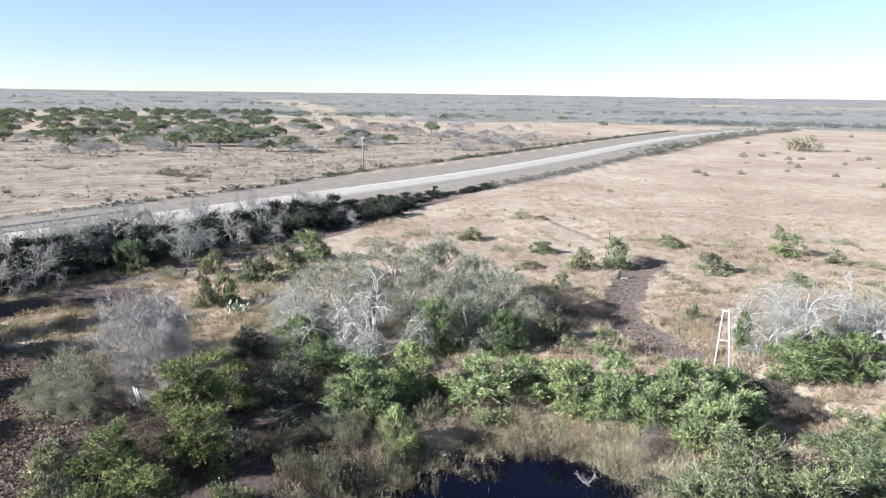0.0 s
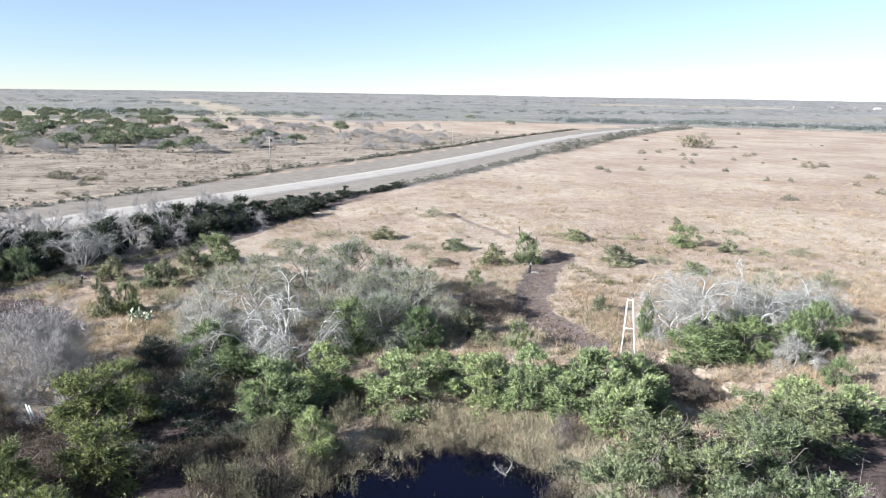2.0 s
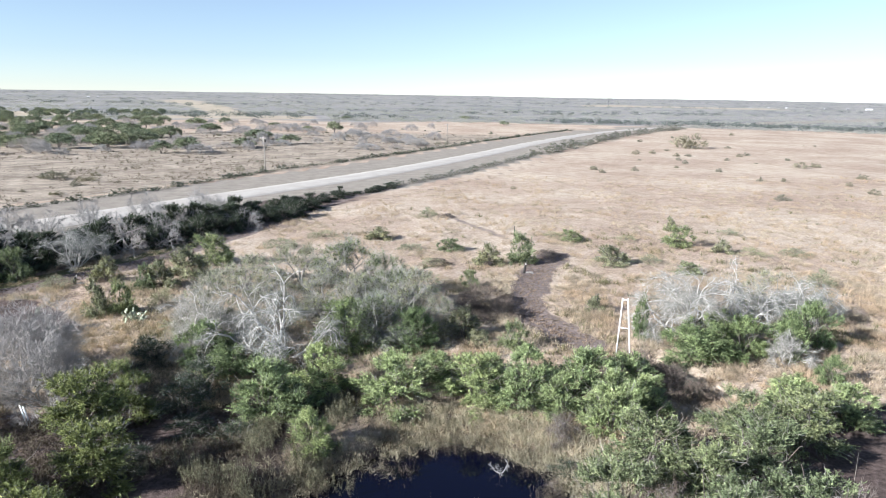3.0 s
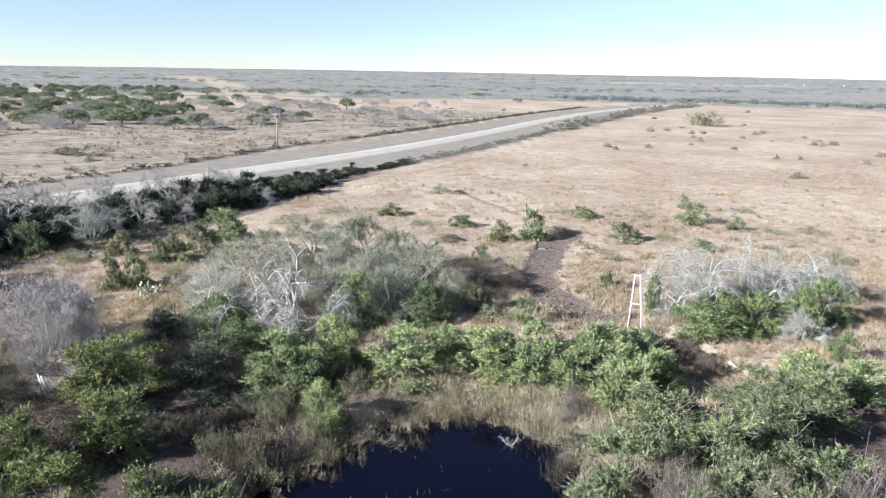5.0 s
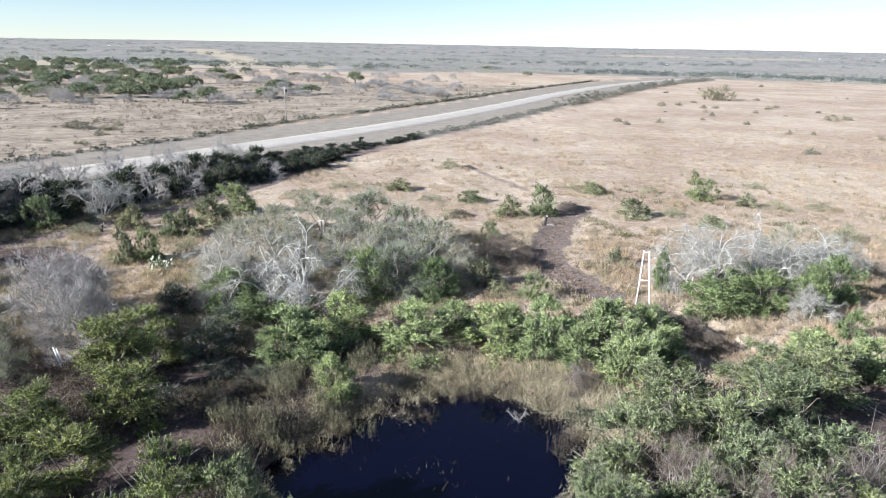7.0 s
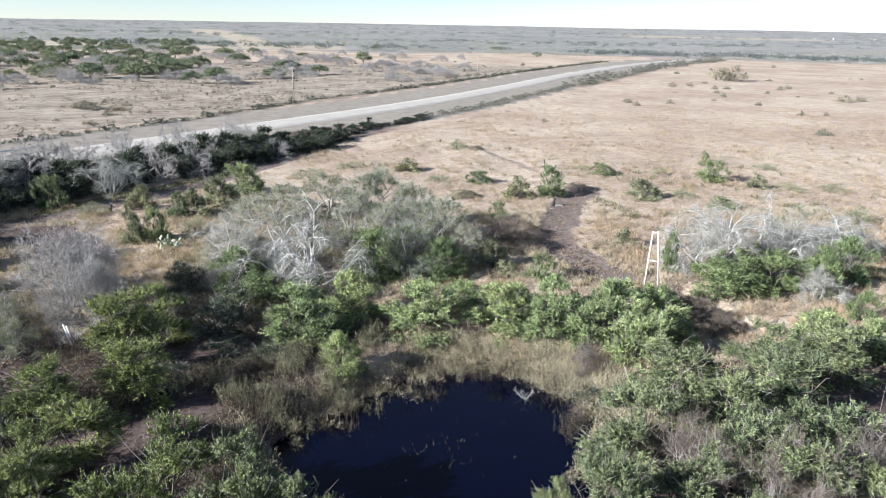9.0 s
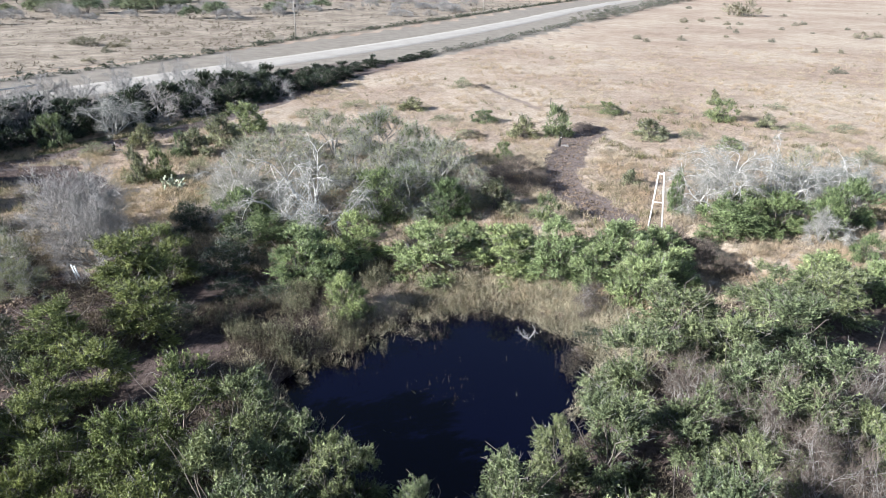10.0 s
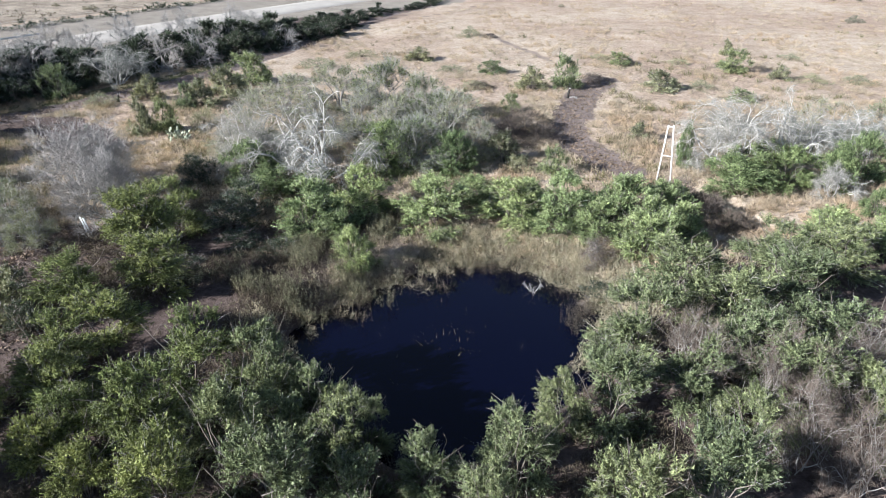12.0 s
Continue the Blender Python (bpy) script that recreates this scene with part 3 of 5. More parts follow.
def poly_dist(X, Y, line):
    d = np.full(X.shape, 1e9)
    for (ax, ay), (bx, by) in zip(line, line[1:]):
        ux, uy = bx - ax, by - ay
        t = np.clip(((X - ax) * ux + (Y - ay) * uy) / (ux * ux + uy * uy + 1e-9), 0, 1)
        d = np.minimum(d, np.hypot(X - ax - t * ux, Y - ay - t * uy))
    return d


def inside(X, Y, loop):
    c = np.zeros(X.shape, bool)
    for (ax, ay), (bx, by) in zip(loop, loop[1:] + loop[:1]):
        hit = ((ay > Y) != (by > Y)) & (X < (bx - ax) * (Y - ay) / (by - ay + 1e-12) + ax)
        c ^= hit
    return c


def waves(X, Y, seed, size):
    """Smooth bumps of about that size, from -1 to 1."""
    r = np.random.default_rng(seed)
    z = np.zeros(X.shape)
    for k in range(7):
        a, ph, s = r.random() * 6.283, r.random() * 6.283, (0.6 + 1.2 * r.random()) / size
        z += np.sin((X * math.cos(a) + Y * math.sin(a)) * s * 3.0 + ph)
    return z / 4.0


def smooth(x, a, b):
    t = np.clip((x - a) / (b - a), 0, 1)
    return t * t * (3 - 2 * t)


WATER_Z = -1.0


def pond_signed(X, Y):
    d = poly_dist(X, Y, POND + POND[:1])
    return np.where(inside(X, Y, POND), -d, d)


def height_field(X, Y):
    r = np.hypot(X, Y)
    z = 0.10 * waves(X, Y, 3, 9.0) + 0.045 * waves(X, Y, 4, 2.2)
    z *= smooth(r, 4, 30)
    off = road_off(X, Y)
    flat = np.maximum(smooth(-off, 1.5, 7), smooth(off, ROAD_W + 1.5, ROAD_W + 7))
    z = z * flat - 0.10 * (1 - flat)
    d = pond_signed(X, Y)
    z -= 2.5 * (1 - smooth(d, -2.6, 2.6))
    z -= 1.2 * (1 - smooth(poly_dist(X, Y, DITCH), 0.5, 1.7))
    z -= 0.09 * (1 - smooth(poly_dist(X, Y, TRACK_PATH), 0.8, 1.9))
    z -= 0.06 * (1 - smooth(poly_dist(X, Y, TRACK_HEDGE), 1.0, 2.0))
    for turn in RUTS:
        q = poly_dist(X, Y, turn)
        z += -0.11 * np.exp(-((q - 0.85) / 0.24) ** 2) + 0.06 * np.exp(-((q - 0.3) / 0.3) ** 2)
    far = smooth(r, 700, 4200)
    z += far * (13.0 + 7.4 * smooth(np.degrees(np.arctan2(X, Y + 1e-9)), -20, 2) + 3.0 * waves(X, Y, 8, 900.0)) + smooth(r, 500, 900) * 0.8 * waves(X, Y, 9, 160.0)
    return z


def ground_at(x, y):
    return float(height_field(np.array([float(x)]), np.array([float(y)]))[0])


# ---------------------------------------------------------------- ground: one sheet to the horizon
def spaced(start, fine_a, fine_b, fine, stop, grow=1.09):
    mid = list(np.arange(fine_a, fine_b + 1e-6, fine))
    up, step = [mid[-1]], fine
    while up[-1] < stop:
        step *= grow
        up.append(up[-1] + step)
    down, step = [mid[0]], fine
    while down[-1] > start:
        step *= grow
        down.append(down[-1] - step)
    return np.array(down[:0:-1] + mid + up[1:])


gx = spaced(-4500, -46, 62, 0.45, 4500)
gy = spaced(-600, 14, 108, 0.45, 4600)
GX, GY = np.meshgrid(gx, gy)
GZ = height_field(GX, GY)
nx, ny = len(gx), len(gy)
idx = np.arange(nx * ny).reshape(ny, nx)
quads = np.stack([idx[:-1, :-1], idx[:-1, 1:], idx[1:, 1:], idx[1:, :-1]], -1).reshape(-1, 4)

m, nt, b = nodes_of("dry_grassland")
n_big, n_mid = noise_node(nt, 0.035, 5.0, 0.6), noise_node(nt, 0.35, 5.0, 0.65)
n_fine, n_grain = noise_node(nt, 2.6, 5.0, 0.7), noise_node(nt, 14.0, 3.0, 0.7)
n_wide = noise_node(nt, 0.006, 4.0, 0.6)
straw = ramp(nt, n_mid, ((0.3, (0.43, 0.35, 0.26)), (0.52, (0.57, 0.48, 0.375)), (0.75, (0.65, 0.565, 0.455))))
reddish = ramp(nt, n_big, ((0.4, (1.04, 1.04, 1.04)), (0.62, (0.79, 0.735, 0.725))))
straw = mix(nt, 1.0, straw, reddish, "MULTIPLY")
straw = mix(nt, 1.0, straw, ramp(nt, n_fine, ((0.33, (0.62, 0.58, 0.55)), (0.6, (1.12, 1.12, 1.12)))), "MULTIPLY")
# dark soil; also used to paint shade under trees and hedge
earth_shade = ramp(nt, n_fine, ((0.3, (0.062, 0.046, 0.04)), (0.7, (0.185, 0.142, 0.125))))
verge = ramp(nt, n_mid, ((0.3, (0.27, 0.238, 0.196)), (0.7, (0.37, 0.332, 0.278))))
green = ramp(nt, n_fine, ((0.3, (0.085, 0.095, 0.045)), (0.7, (0.19, 0.19, 0.10))))
# far brush ground, greyed and lightened in the colour for haze
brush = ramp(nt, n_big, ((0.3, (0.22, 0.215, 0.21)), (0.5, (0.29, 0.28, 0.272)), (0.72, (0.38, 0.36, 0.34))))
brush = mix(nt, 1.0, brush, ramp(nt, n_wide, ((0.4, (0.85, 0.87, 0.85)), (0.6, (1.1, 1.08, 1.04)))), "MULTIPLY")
pale = ramp(nt, n_big, ((0.3, (0.40, 0.34, 0.25)), (0.7, (0.50, 0.44, 0.34))))


def edge(name):
    """A mask from the plan, its border broken up by noise."""
    a = maths(nt, "ADD", attr(nt, name), maths(nt, "MULTIPLY_ADD", n_fine, 0.9, maths(nt, "MULTIPLY_ADD", n_mid, 0.7, -0.8)))
    return ramp(nt, a, ((0.35, (0, 0, 0)), (0.65, (1, 1, 1))))


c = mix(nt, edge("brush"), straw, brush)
scrub = ramp(nt, n_mid, ((0.3, (0.29, 0.247, 0.196)), (0.5, (0.41, 0.357, 0.288)), (0.72, (0.54, 0.475, 0.39))))
scrub = mix(nt, 1.0, scrub, ramp(nt, n_fine, ((0.33, (0.6, 0.57, 0.55)), (0.6, (1.1, 1.1, 1.1)))), "MULTIPLY")
scrub = mix(nt, 1.0, scrub, ramp(nt, noise_node(nt, 0.09, 5.0, 0.7), ((0.38, (0.72, 0.7, 0.68)), (0.6, (1.12, 1.11, 1.08)))), "MULTIPLY")
c = mix(nt, edge("scrub"), c, scrub)
c = mix(nt, edge("pale"), c, pale)
c = mix(nt, edge("verge"), c, verge)
c = mix(nt, edge("green"), c, green)
c = mix(nt, edge("earth_shade"), c, earth_shade)
track = ramp(nt, n_fine, ((0.3, (0.15, 0.12, 0.108)), (0.55, (0.235, 0.192, 0.172)), (0.75, (0.32, 0.27, 0.24))))
c = mix(nt, edge("track"), c, track)
c = mix(nt, maths(nt, "MULTIPLY", n_grain, 0.5), c, mix(nt, 1.0, c, (0.6, 0.58, 0.56), "MULTIPLY"))
c = mix(nt, 1.0, c, (0.88, 0.885, 0.9), "MULTIPLY")
nt.links.new(c, b.inputs["Base Color"])
b.inputs["Roughness"].default_value = 0.95
b.inputs["Specular IOR Level"].default_value = 0.1
bump(nt, b, maths(nt, "ADD", n_fine, maths(nt, "MULTIPLY", n_grain, 0.4)), 0.9, 0.16)
MAT_GROUND = m

ground_mesh = mesh_of("ground", np.stack([GX, GY, GZ], -1).reshape(-1, 3), quads, MAT_GROUND, True)
R = np.hypot(GX, GY)
OFF = road_off(GX, GY)
ALONG = (GX - ROAD_AT.x) * ROAD_DIR.x + (GY - ROAD_AT.y) * ROAD_DIR.y


def band(v, lo, hi, soft):
    return smooth(v, lo - soft, lo + soft) * (1 - smooth(v, hi - soft, hi + soft))


earth_shade_mask = np.maximum.reduce([
    1 - smooth(poly_dist(GX, GY, TURNAROUND), 2.4, 3.6),
    1 - smooth(poly_dist(GX, GY, YARD), 3.2, 5.2),
    0.9 * (1 - smooth(pond_signed(GX, GY), 0.3, 1.8)),
    # ditch bed, the shadow lying in it painted dark
    0.9 * (1 - smooth(poly_dist(GX, GY, DITCH), 0.6, 1.6)),
    # littered floor round the trees, their shade put in as dark soil
    0.95 * (1 - smooth(pond_signed(GX, GY) + 1.2 * waves(GX, GY, 61, 4.0), 4.0, 8.0)) * (1 - smooth(GY - 0.12 * GX, 29.0, 33.0)),
    0.9 * smooth(GX, 11, 14) * (1 - smooth(GY - 0.22 * (GX - 10) + 1.0 * waves(GX, GY, 62, 4.0), 33.0, 36.0)),
    0.85 * band(GX, -24.0, -4.0, 2.0) * band(GY + 1.0 * waves(GX, GY, 63, 4.0), 16.0, 44.0, 1.5),
    # under the hedge: its shadow painted as dark ground
    0.8 * band(OFF, 15.0, 30.0, 1.5) * (1 - smooth(ALONG, 5, 45)),
    0.5 * band(OFF, 31.2, 33.0, 0.6) * smooth(ALONG, 0, 30),
])
track_mask = np.maximum.reduce([
    1 - smooth(poly_dist(GX, GY, TRACK_PATH) + 0.45 * waves(GX, GY, 51, 2.5) + 0.25 * waves(GX, GY, 52, 0.9), 1.2, 3.0),
    1.0 * (1 - smooth(poly_dist(GX, GY, TRACK_HEDGE) + 0.3 * waves(GX, GY, 53, 2.0), 1.1, 2.4)),
    0.55 * (1 - smooth(poly_dist(GX, GY, TRACK_FAINT) + 0.3 * waves(GX, GY, 54, 1.5), 0.3, 1.5)),
])
green_mask = np.maximum(0.75 * (1 - smooth(poly_dist(GX, GY, VERGE_GREEN), 1.2, 3.2)), 0.45 * (1 - smooth(pond_signed(GX, GY), 3.0, 7.0)) * (GY < 30))
verge_mask = band(OFF, -14.5, 26.0, 0.8) * (1 - smooth(R, 900, 1400))
far_line = 545 + 30 * waves(GX, GY, 21, 120.0)
bearing = np.degrees(np.arctan2(GX, GY))
brush_mask = smooth(R, far_line - 40, far_line + 40)
pale_mask = np.maximum.reduce([
    band(R, 560, 640, 20) * band(bearing, -16, -3, 1.0),
    band(R, 600, 740, 20) * band(bearing, -45, -20, 1.0),
    band(R, 640, 1600, 30) * band(bearing + 9.5 + 4.2 * np.clip((R - 640) / 900, 0, 1), -1.5, 1.3, 0.5),
    band(R, 1500, 1750, 60) * band(bearing, 18, 34, 1.5) * 0.7,
])
scrub_mask = (1 - smooth(OFF, -18, -15)) * (1 - smooth(R, 330, 420)) * 0.9
for name, mask in (("scrub", scrub_mask), ("earth_shade", earth_shade_mask), ("track", track_mask), ("green", green_mask), ("verge", verge_mask), ("brush", brush_mask), ("pale", pale_mask)):
    ground_mesh.attributes.new(name, "FLOAT", "POINT").data.foreach_set("value", mask.astype(np.float32).ravel())
tagged(new("ground", ground_mesh), "dry straw-coloured grassland with dirt tracks and brushy distance", "ground", kind="structure")

# road: light worn asphalt with a low crown
m, nt, b = nodes_of("worn_asphalt")
n1, n2, n3 = noise_node(nt, 0.25, 4.0), noise_node(nt, 9.0, 4.0), noise_node(nt, 60.0, 2.0)
c = ramp(nt, n1, ((0.3, (0.345, 0.32, 0.284)), (0.7, (0.42, 0.392, 0.352))))
c = mix(nt, 1.0, c, ramp(nt, n2, ((0.3, (0.88, 0.88, 0.88)), (0.7, (1.08, 1.08, 1.08)))), "MULTIPLY")
nt.links.new(c, b.inputs["Base Color"])
b.inputs["Roughness"].default_value = 0.95
b.inputs["Specular IOR Level"].default_value = 0.12
bump(nt, b, n3, 0.3, 0.01)
MAT_ROAD = m
rv, rf = [], []
cross = [(0.0, -0.12), (0.15, 0.0), (ROAD_W * 0.25, 0.06), (ROAD_W * 0.5, 0.10), (ROAD_W * 0.75, 0.06), (ROAD_W - 0.15, 0.0), (ROAD_W, -0.12)]
steps = list(range(-220, 620, 8))
for s in steps:
    for o, dz in cross:
        x, y = along_road(s, o)
        rv.append((x, y, dz + max(ground_at(x, y), -0.1)))
w = len(cross)
for k in range(len(steps) - 1):
    for j in range(w - 1):
        rf.append((k * w + j, k * w + j + 1, (k + 1) * w + j + 1, (k + 1) * w + j))
tagged(new("road", mesh_of("road", rv, rf, MAT_ROAD, True)), "pale worn two-lane asphalt road between grass verges", "road", kind="structure")

# pond water
m, nt, b = nodes_of("pond_water")
# blue of the mirrored sky, mixed into the water's base colour
b.inputs["Base Color"].default_value = (0.001, 0.0014, 0.008, 1)
b.inputs["Roughness"].default_value = 0.04
b.inputs["IOR"].default_value = 1.33
b.inputs["Specular IOR Level"].default_value = 0.3
bump(nt, b, noise_node(nt, 1.4, 3.0), 0.06, 0.02)
MAT_WATER = m
cxp, cyp = sum(p[0] for p in POND) / len(POND), sum(p[1] for p in POND) / len(POND)
wv = [(cxp, cyp, WATER_Z)]
for px, py in POND:
    wv.append((cxp + (px - cxp) * 1.22, cyp + (py - cyp) * 1.22, WATER_Z))
wf = [(0, k + 1, (k + 1) % len(POND) + 1) for k in range(len(POND))]
tagged(new("water", mesh_of("water", wv, wf, MAT_WATER)), "still dark pond water among trees and reeds", "water", kind="structure")

# ---------------------------------------------------------------- trees round the pond
MESQ = [plant_kind("mesquite_tree", spray_meshes(11 + k, "mesquite", 5, 1.9, 12, 10, 15, 17, MAT_MESQUITE_DEEP if k < 2 else MAT_MESQUITE, MAT_BARK,
                                                0.56, 0.112, 0.052, 0.1, 0.85, 5, 0.045, 0.25, 0.5, 5, MAT_TWIG, 0.014, 0.6, 0.36, 3, 0.45),
        "feathery olive-green mesquite tree beside the dark pond", "tree", "mesquite trees round the pond") for k in range(5)]
BRIGHT = [plant_kind("green_tree", spray_meshes(31 + k, "green_tree", 4, 2.15, 17, 9, 15, 19, MAT_BRIGHT, MAT_BARK, 0.5, 0.105, 0.05, 0.05, 0.9, 6, 0.04, 0.2, 0.55, 3, MAT_TWIG, 0.016, skip=3, loose=0.45),
          "bushy bright green tree on the far pond bank", "tree", "green trees on the pond bank") for k in range(3)]
# one more mesquite for the unseen shadow-casting trees on the left
MESQ_MORE = [copy_plain(MESQ[0], Matrix.Identity(4))]
shade_side = [r for r in MESQUITE_NEAR if r[0] < -7]
stand(MESQ[:2], shade_side, 5, 2.2, 1, ground_at)
stand(MESQ[2:], [r for r in MESQUITE_NEAR if r[0] >= -7] + MESQUITE_RIGHT, 5, 2.2, 1, ground_at)
stand(BRIGHT, MESQUITE_BANK, 4, 2.35, 2, ground_at)
stand(MESQ_MORE, UNSEEN_TREES, 5, 2.2, 21, ground_at)

OLIVE = [plant_kind("half_bare_tree", spray_meshes(61 + k, "half_bare", 6, 3.4, 16, 7, 10, 14, (MAT_SAGE, MAT_SAGE, MAT_SHRUB)[k], MAT_GREYBARK, 0.6, 0.12, 0.055, 0.15, 0.85,
                                                  6, 0.08, 0.25, 0.35, (40, 24, 34)[k], MAT_WHITETWIG, 0.02, 0.75, 0.36, 1),
         "large half-bare tree with grey-olive foliage and pale twigs", "tree", "half-bare trees in the thicket") for k in range(3)]
stand(OLIVE, OLIVE_CLUSTER, 6, 3.7, 4, ground_at)
UNDER = [plant_kind("green_shrub", spray_meshes(71 + k, "under", 3, 1.85, 14, 9, 14, 17, MAT_UNDER, MAT_BARK, 0.44, 0.092, 0.045, 0.06, 0.9, 6, 0.05, 0.2, 0.4),
         "dense leafy green shrub growing under bare trees", "shrub", "green shrubs under the bare trees") for k in range(2)]
stand(UNDER, [(x, y, r, h * 1.2) for x, y, r, h in UNDER_GREEN], 3, 2.2, 5, ground_at)
SAGEBUSH = [plant_kind("sage_bush", plant_meshes(78, "sage_bush", 3, 2.2, 60, 300, 6, 0.04, 0.1, 0.034, 0.42, MAT_SAGE, MAT_GREYBARK, 0.05, 0.0, 0.35, 0.9, 0.3, 30, MAT_TWIG),
            "yellow-green feathery bush with grey twigs beside the dirt track", "shrub", "feathery bushes by the dirt track")]
stand(SAGEBUSH, BANK_SAGE, 3, 2.0, 27, ground_at)
# bushes in the bank's shade, which the hedge leaf colour paints in
THICKET = [plant_kind("dark_thicket_bush", plant_meshes(75, "thicket", 2.4, 2.0, 36, 150, 6, 0.04, 0.14, 0.06, 0.5, MAT_HEDGE, MAT_BARK, 0.05, 0.0, 0.35, 0.9, 0.2, 12, MAT_TWIG),
           "leafy bush with dead twigs, leaves darkened for the shaded bank", "shrub", "dark bushes on the shaded bank")]
stand(THICKET, DARK_BUSHES, 2.4, 1.9, 25, ground_at)


# bare trees: limbs that fork again and again and end in fine twigs
def branching(rng, p, d, ln, r, depth, parts, tips, rise=0.25, sag=0.3, forks=3, spread=0.55):
    d = d / np.linalg.norm(d)
    line, rad = [p], [r]
    for k in range(1, 5):
        d = d + rng.normal(size=3) * 0.16 + np.array((0, 0, rise * 0.3 if depth > 2 else -sag * 0.35))
        d /= np.linalg.norm(d)
        line.append(line[-1] + d * ln / 4)
        rad.append(r * (1 - 0.11 * k))
    parts.append(tube(line, rad, 7 if depth > 2 else 4))
    if depth <= 2:
        tips += [line[2], line[3], line[4]]
    if depth == 0:
        return
    for k in range(forks):
        at = line[4] if k < 2 else line[rng.integers(2, 4)]
        e = d + rng.normal(size=3) * spread + np.array((0, 0, 0.08))
        branching(rng, at, e, ln * (0.6 + 0.25 * rng.random()), r * (0.62 if k < 2 else 0.45), depth - 1, parts, tips, rise, sag, forks, spread)


def bare_tree_meshes(seed, kind, height, radius, limbs, thick, depth, low, high, bark, twig_mat, twigs, twig_length, twig_width, sag, twig_droop, up=0.0):
    """Limbs leave the foot at a slope between low and high (degrees)."""
    rng = np.random.default_rng(seed)
    parts, tips = [], []
    for k in range(limbs):
        a = 6.283 * (k + 0.7 * rng.random()) / limbs
        t = math.radians(low + (high - low) * rng.random())
        d = np.array((math.cos(a) * math.cos(t), math.sin(a) * math.cos(t), math.sin(t)))
        branching(rng, np.array((0.15 * math.cos(a), 0.15 * math.sin(a), -0.2)), d, radius * (0.4 + 0.12 * rng.random()), thick * (0.75 + 0.5 * rng.random()), depth, parts, tips, 0.25, sag)
    vs, fs = join(parts)
    vs, tips = np.array([tuple(q) for q in vs]), np.array(tips)
    fit = np.array((radius / np.percentile(np.hypot(tips[:, 0], tips[:, 1]), 92),) * 2 + (height / np.percentile(tips[:, 2], 97),))
    vs, tips = vs * fit, tips * fit
    low_z = 0.1
    vs[:, 2], tips[:, 2] = np.where(vs[:, 2] > 0, np.maximum(vs[:, 2], low_z * 0.3), vs[:, 2]), np.maximum(tips[:, 2], low_z)
    wood = mesh_of(kind + "_limbs", vs, fs, bark, True)
    v, f = sprigs(rng, tips, (0.22, 0.22, 0.16), twigs, twig_length, twig_width, (0, 0, height * 0.2), twig_droop, 0.6, up)
    return wood, mesh_of(kind + "_twigs", v, f, twig_mat), None


WHITE = [plant_kind("bare_white_tree", bare_tree_meshes(81 + k, "white_tree", 6, 3.6, (7, 7, 5)[k], (0.075, 0.08, 0.125)[k], 4, (30, 30, 20)[k], (75, 75, 55)[k], MAT_PALEBARK, MAT_WHITETWIG, (7, 7, 4)[k], 0.55, 0.016, (0.42, 0.42, 0.4)[k], 0.9),
                    "leafless whitish tree with heavy bent limbs and drooping twigs", "tree", "bare white trees", "trunk", "brushwood") for k in range(3)]
stand(WHITE, WHITE_TREES, 6, 3.6, 6, ground_at)

GREY = [plant_kind("bare_grey_tree", bare_tree_meshes(51 + k, "bare_tree", 5, 3, 9, 0.06, 4, 25, 75, MAT_GREYBARK, MAT_TWIG, 5, 0.42, 0.016, 0.12, 0.15, 0.2),
        "leafless grey thorny tree with fine dense twigs", "tree", "bare grey trees") for k in range(2)]
stand(GREY, GREY_TREES, 5, 2.8, 3, ground_at)
BROWN = [plant_kind("dead_brown_tree", bare_tree_meshes(57, "dead_tree", 3.4, 1.9, 6, 0.04, 4, 35, 80, MAT_GREYBARK, MAT_DARKTWIG, 3, 0.4, 0.014, 0.4, 0.4, 0.0),
         "dead grey-brown tree tangled among green mesquites", "tree", "dead trees in the thicket")]
stand(BROWN, BROWN_TREES, 4, 2.3, 23, ground_at)
DEAD = [plant_kind("dead_brown_bush", plant_meshes(171, "dead_bush", 2, 2, 34, 110, 7, 0.04, 0.4, 0.02, 0.5, MAT_DARKTWIG, MAT_BARK, 0.03, 0.2, 0.6, 0.95, 0.2, bare=True),
        "heap of dead brown brush beside the dirt path", "shrub", "dead brown bushes")]
stand(DEAD, DEAD_BUSHES, 2, 1.9, 15, ground_at)
SHRUB = [plant_kind("dark_green_shrub", spray_meshes(91 + k, "shrub", 2, 1.25, 12, 6, 10, 10, MAT_SHRUB if k else MAT_SAGE, MAT_BARK, 0.42, 0.14, 0.065, 0.05, 0.9, 6, 0.03, 0.2, 0.5, 4, MAT_TWIG, 0.02, 0.5, 0.5),
         "low dark green shrub standing in dry straw grass", "shrub", "dark green shrubs in the grass") for k in range(2)]
stand(SHRUB, [(x, y, r * 0.95, h * 1.35) for x, y, r, h in SHRUBS_GREEN + SHRUBS_LEFT], 2, 1.5, 7, ground_at)
LOW = [plant_kind("olive_shrub", plant_meshes(101 + k, "low_shrub", 1.2, 1.6, 24, 60, 6, 0.025, 0.16, 0.05, 0.42, MAT_OLIVE, MAT_BARK, 0.1, 0.0, 0.6, 0.85, 0.25),
       "small thin olive shrub in the dry field", "shrub", "small olive shrubs in the field") for k in range(2)]
stand(LOW, SHRUBS_SMALL, 1.2, 1.55, 8, ground_at)
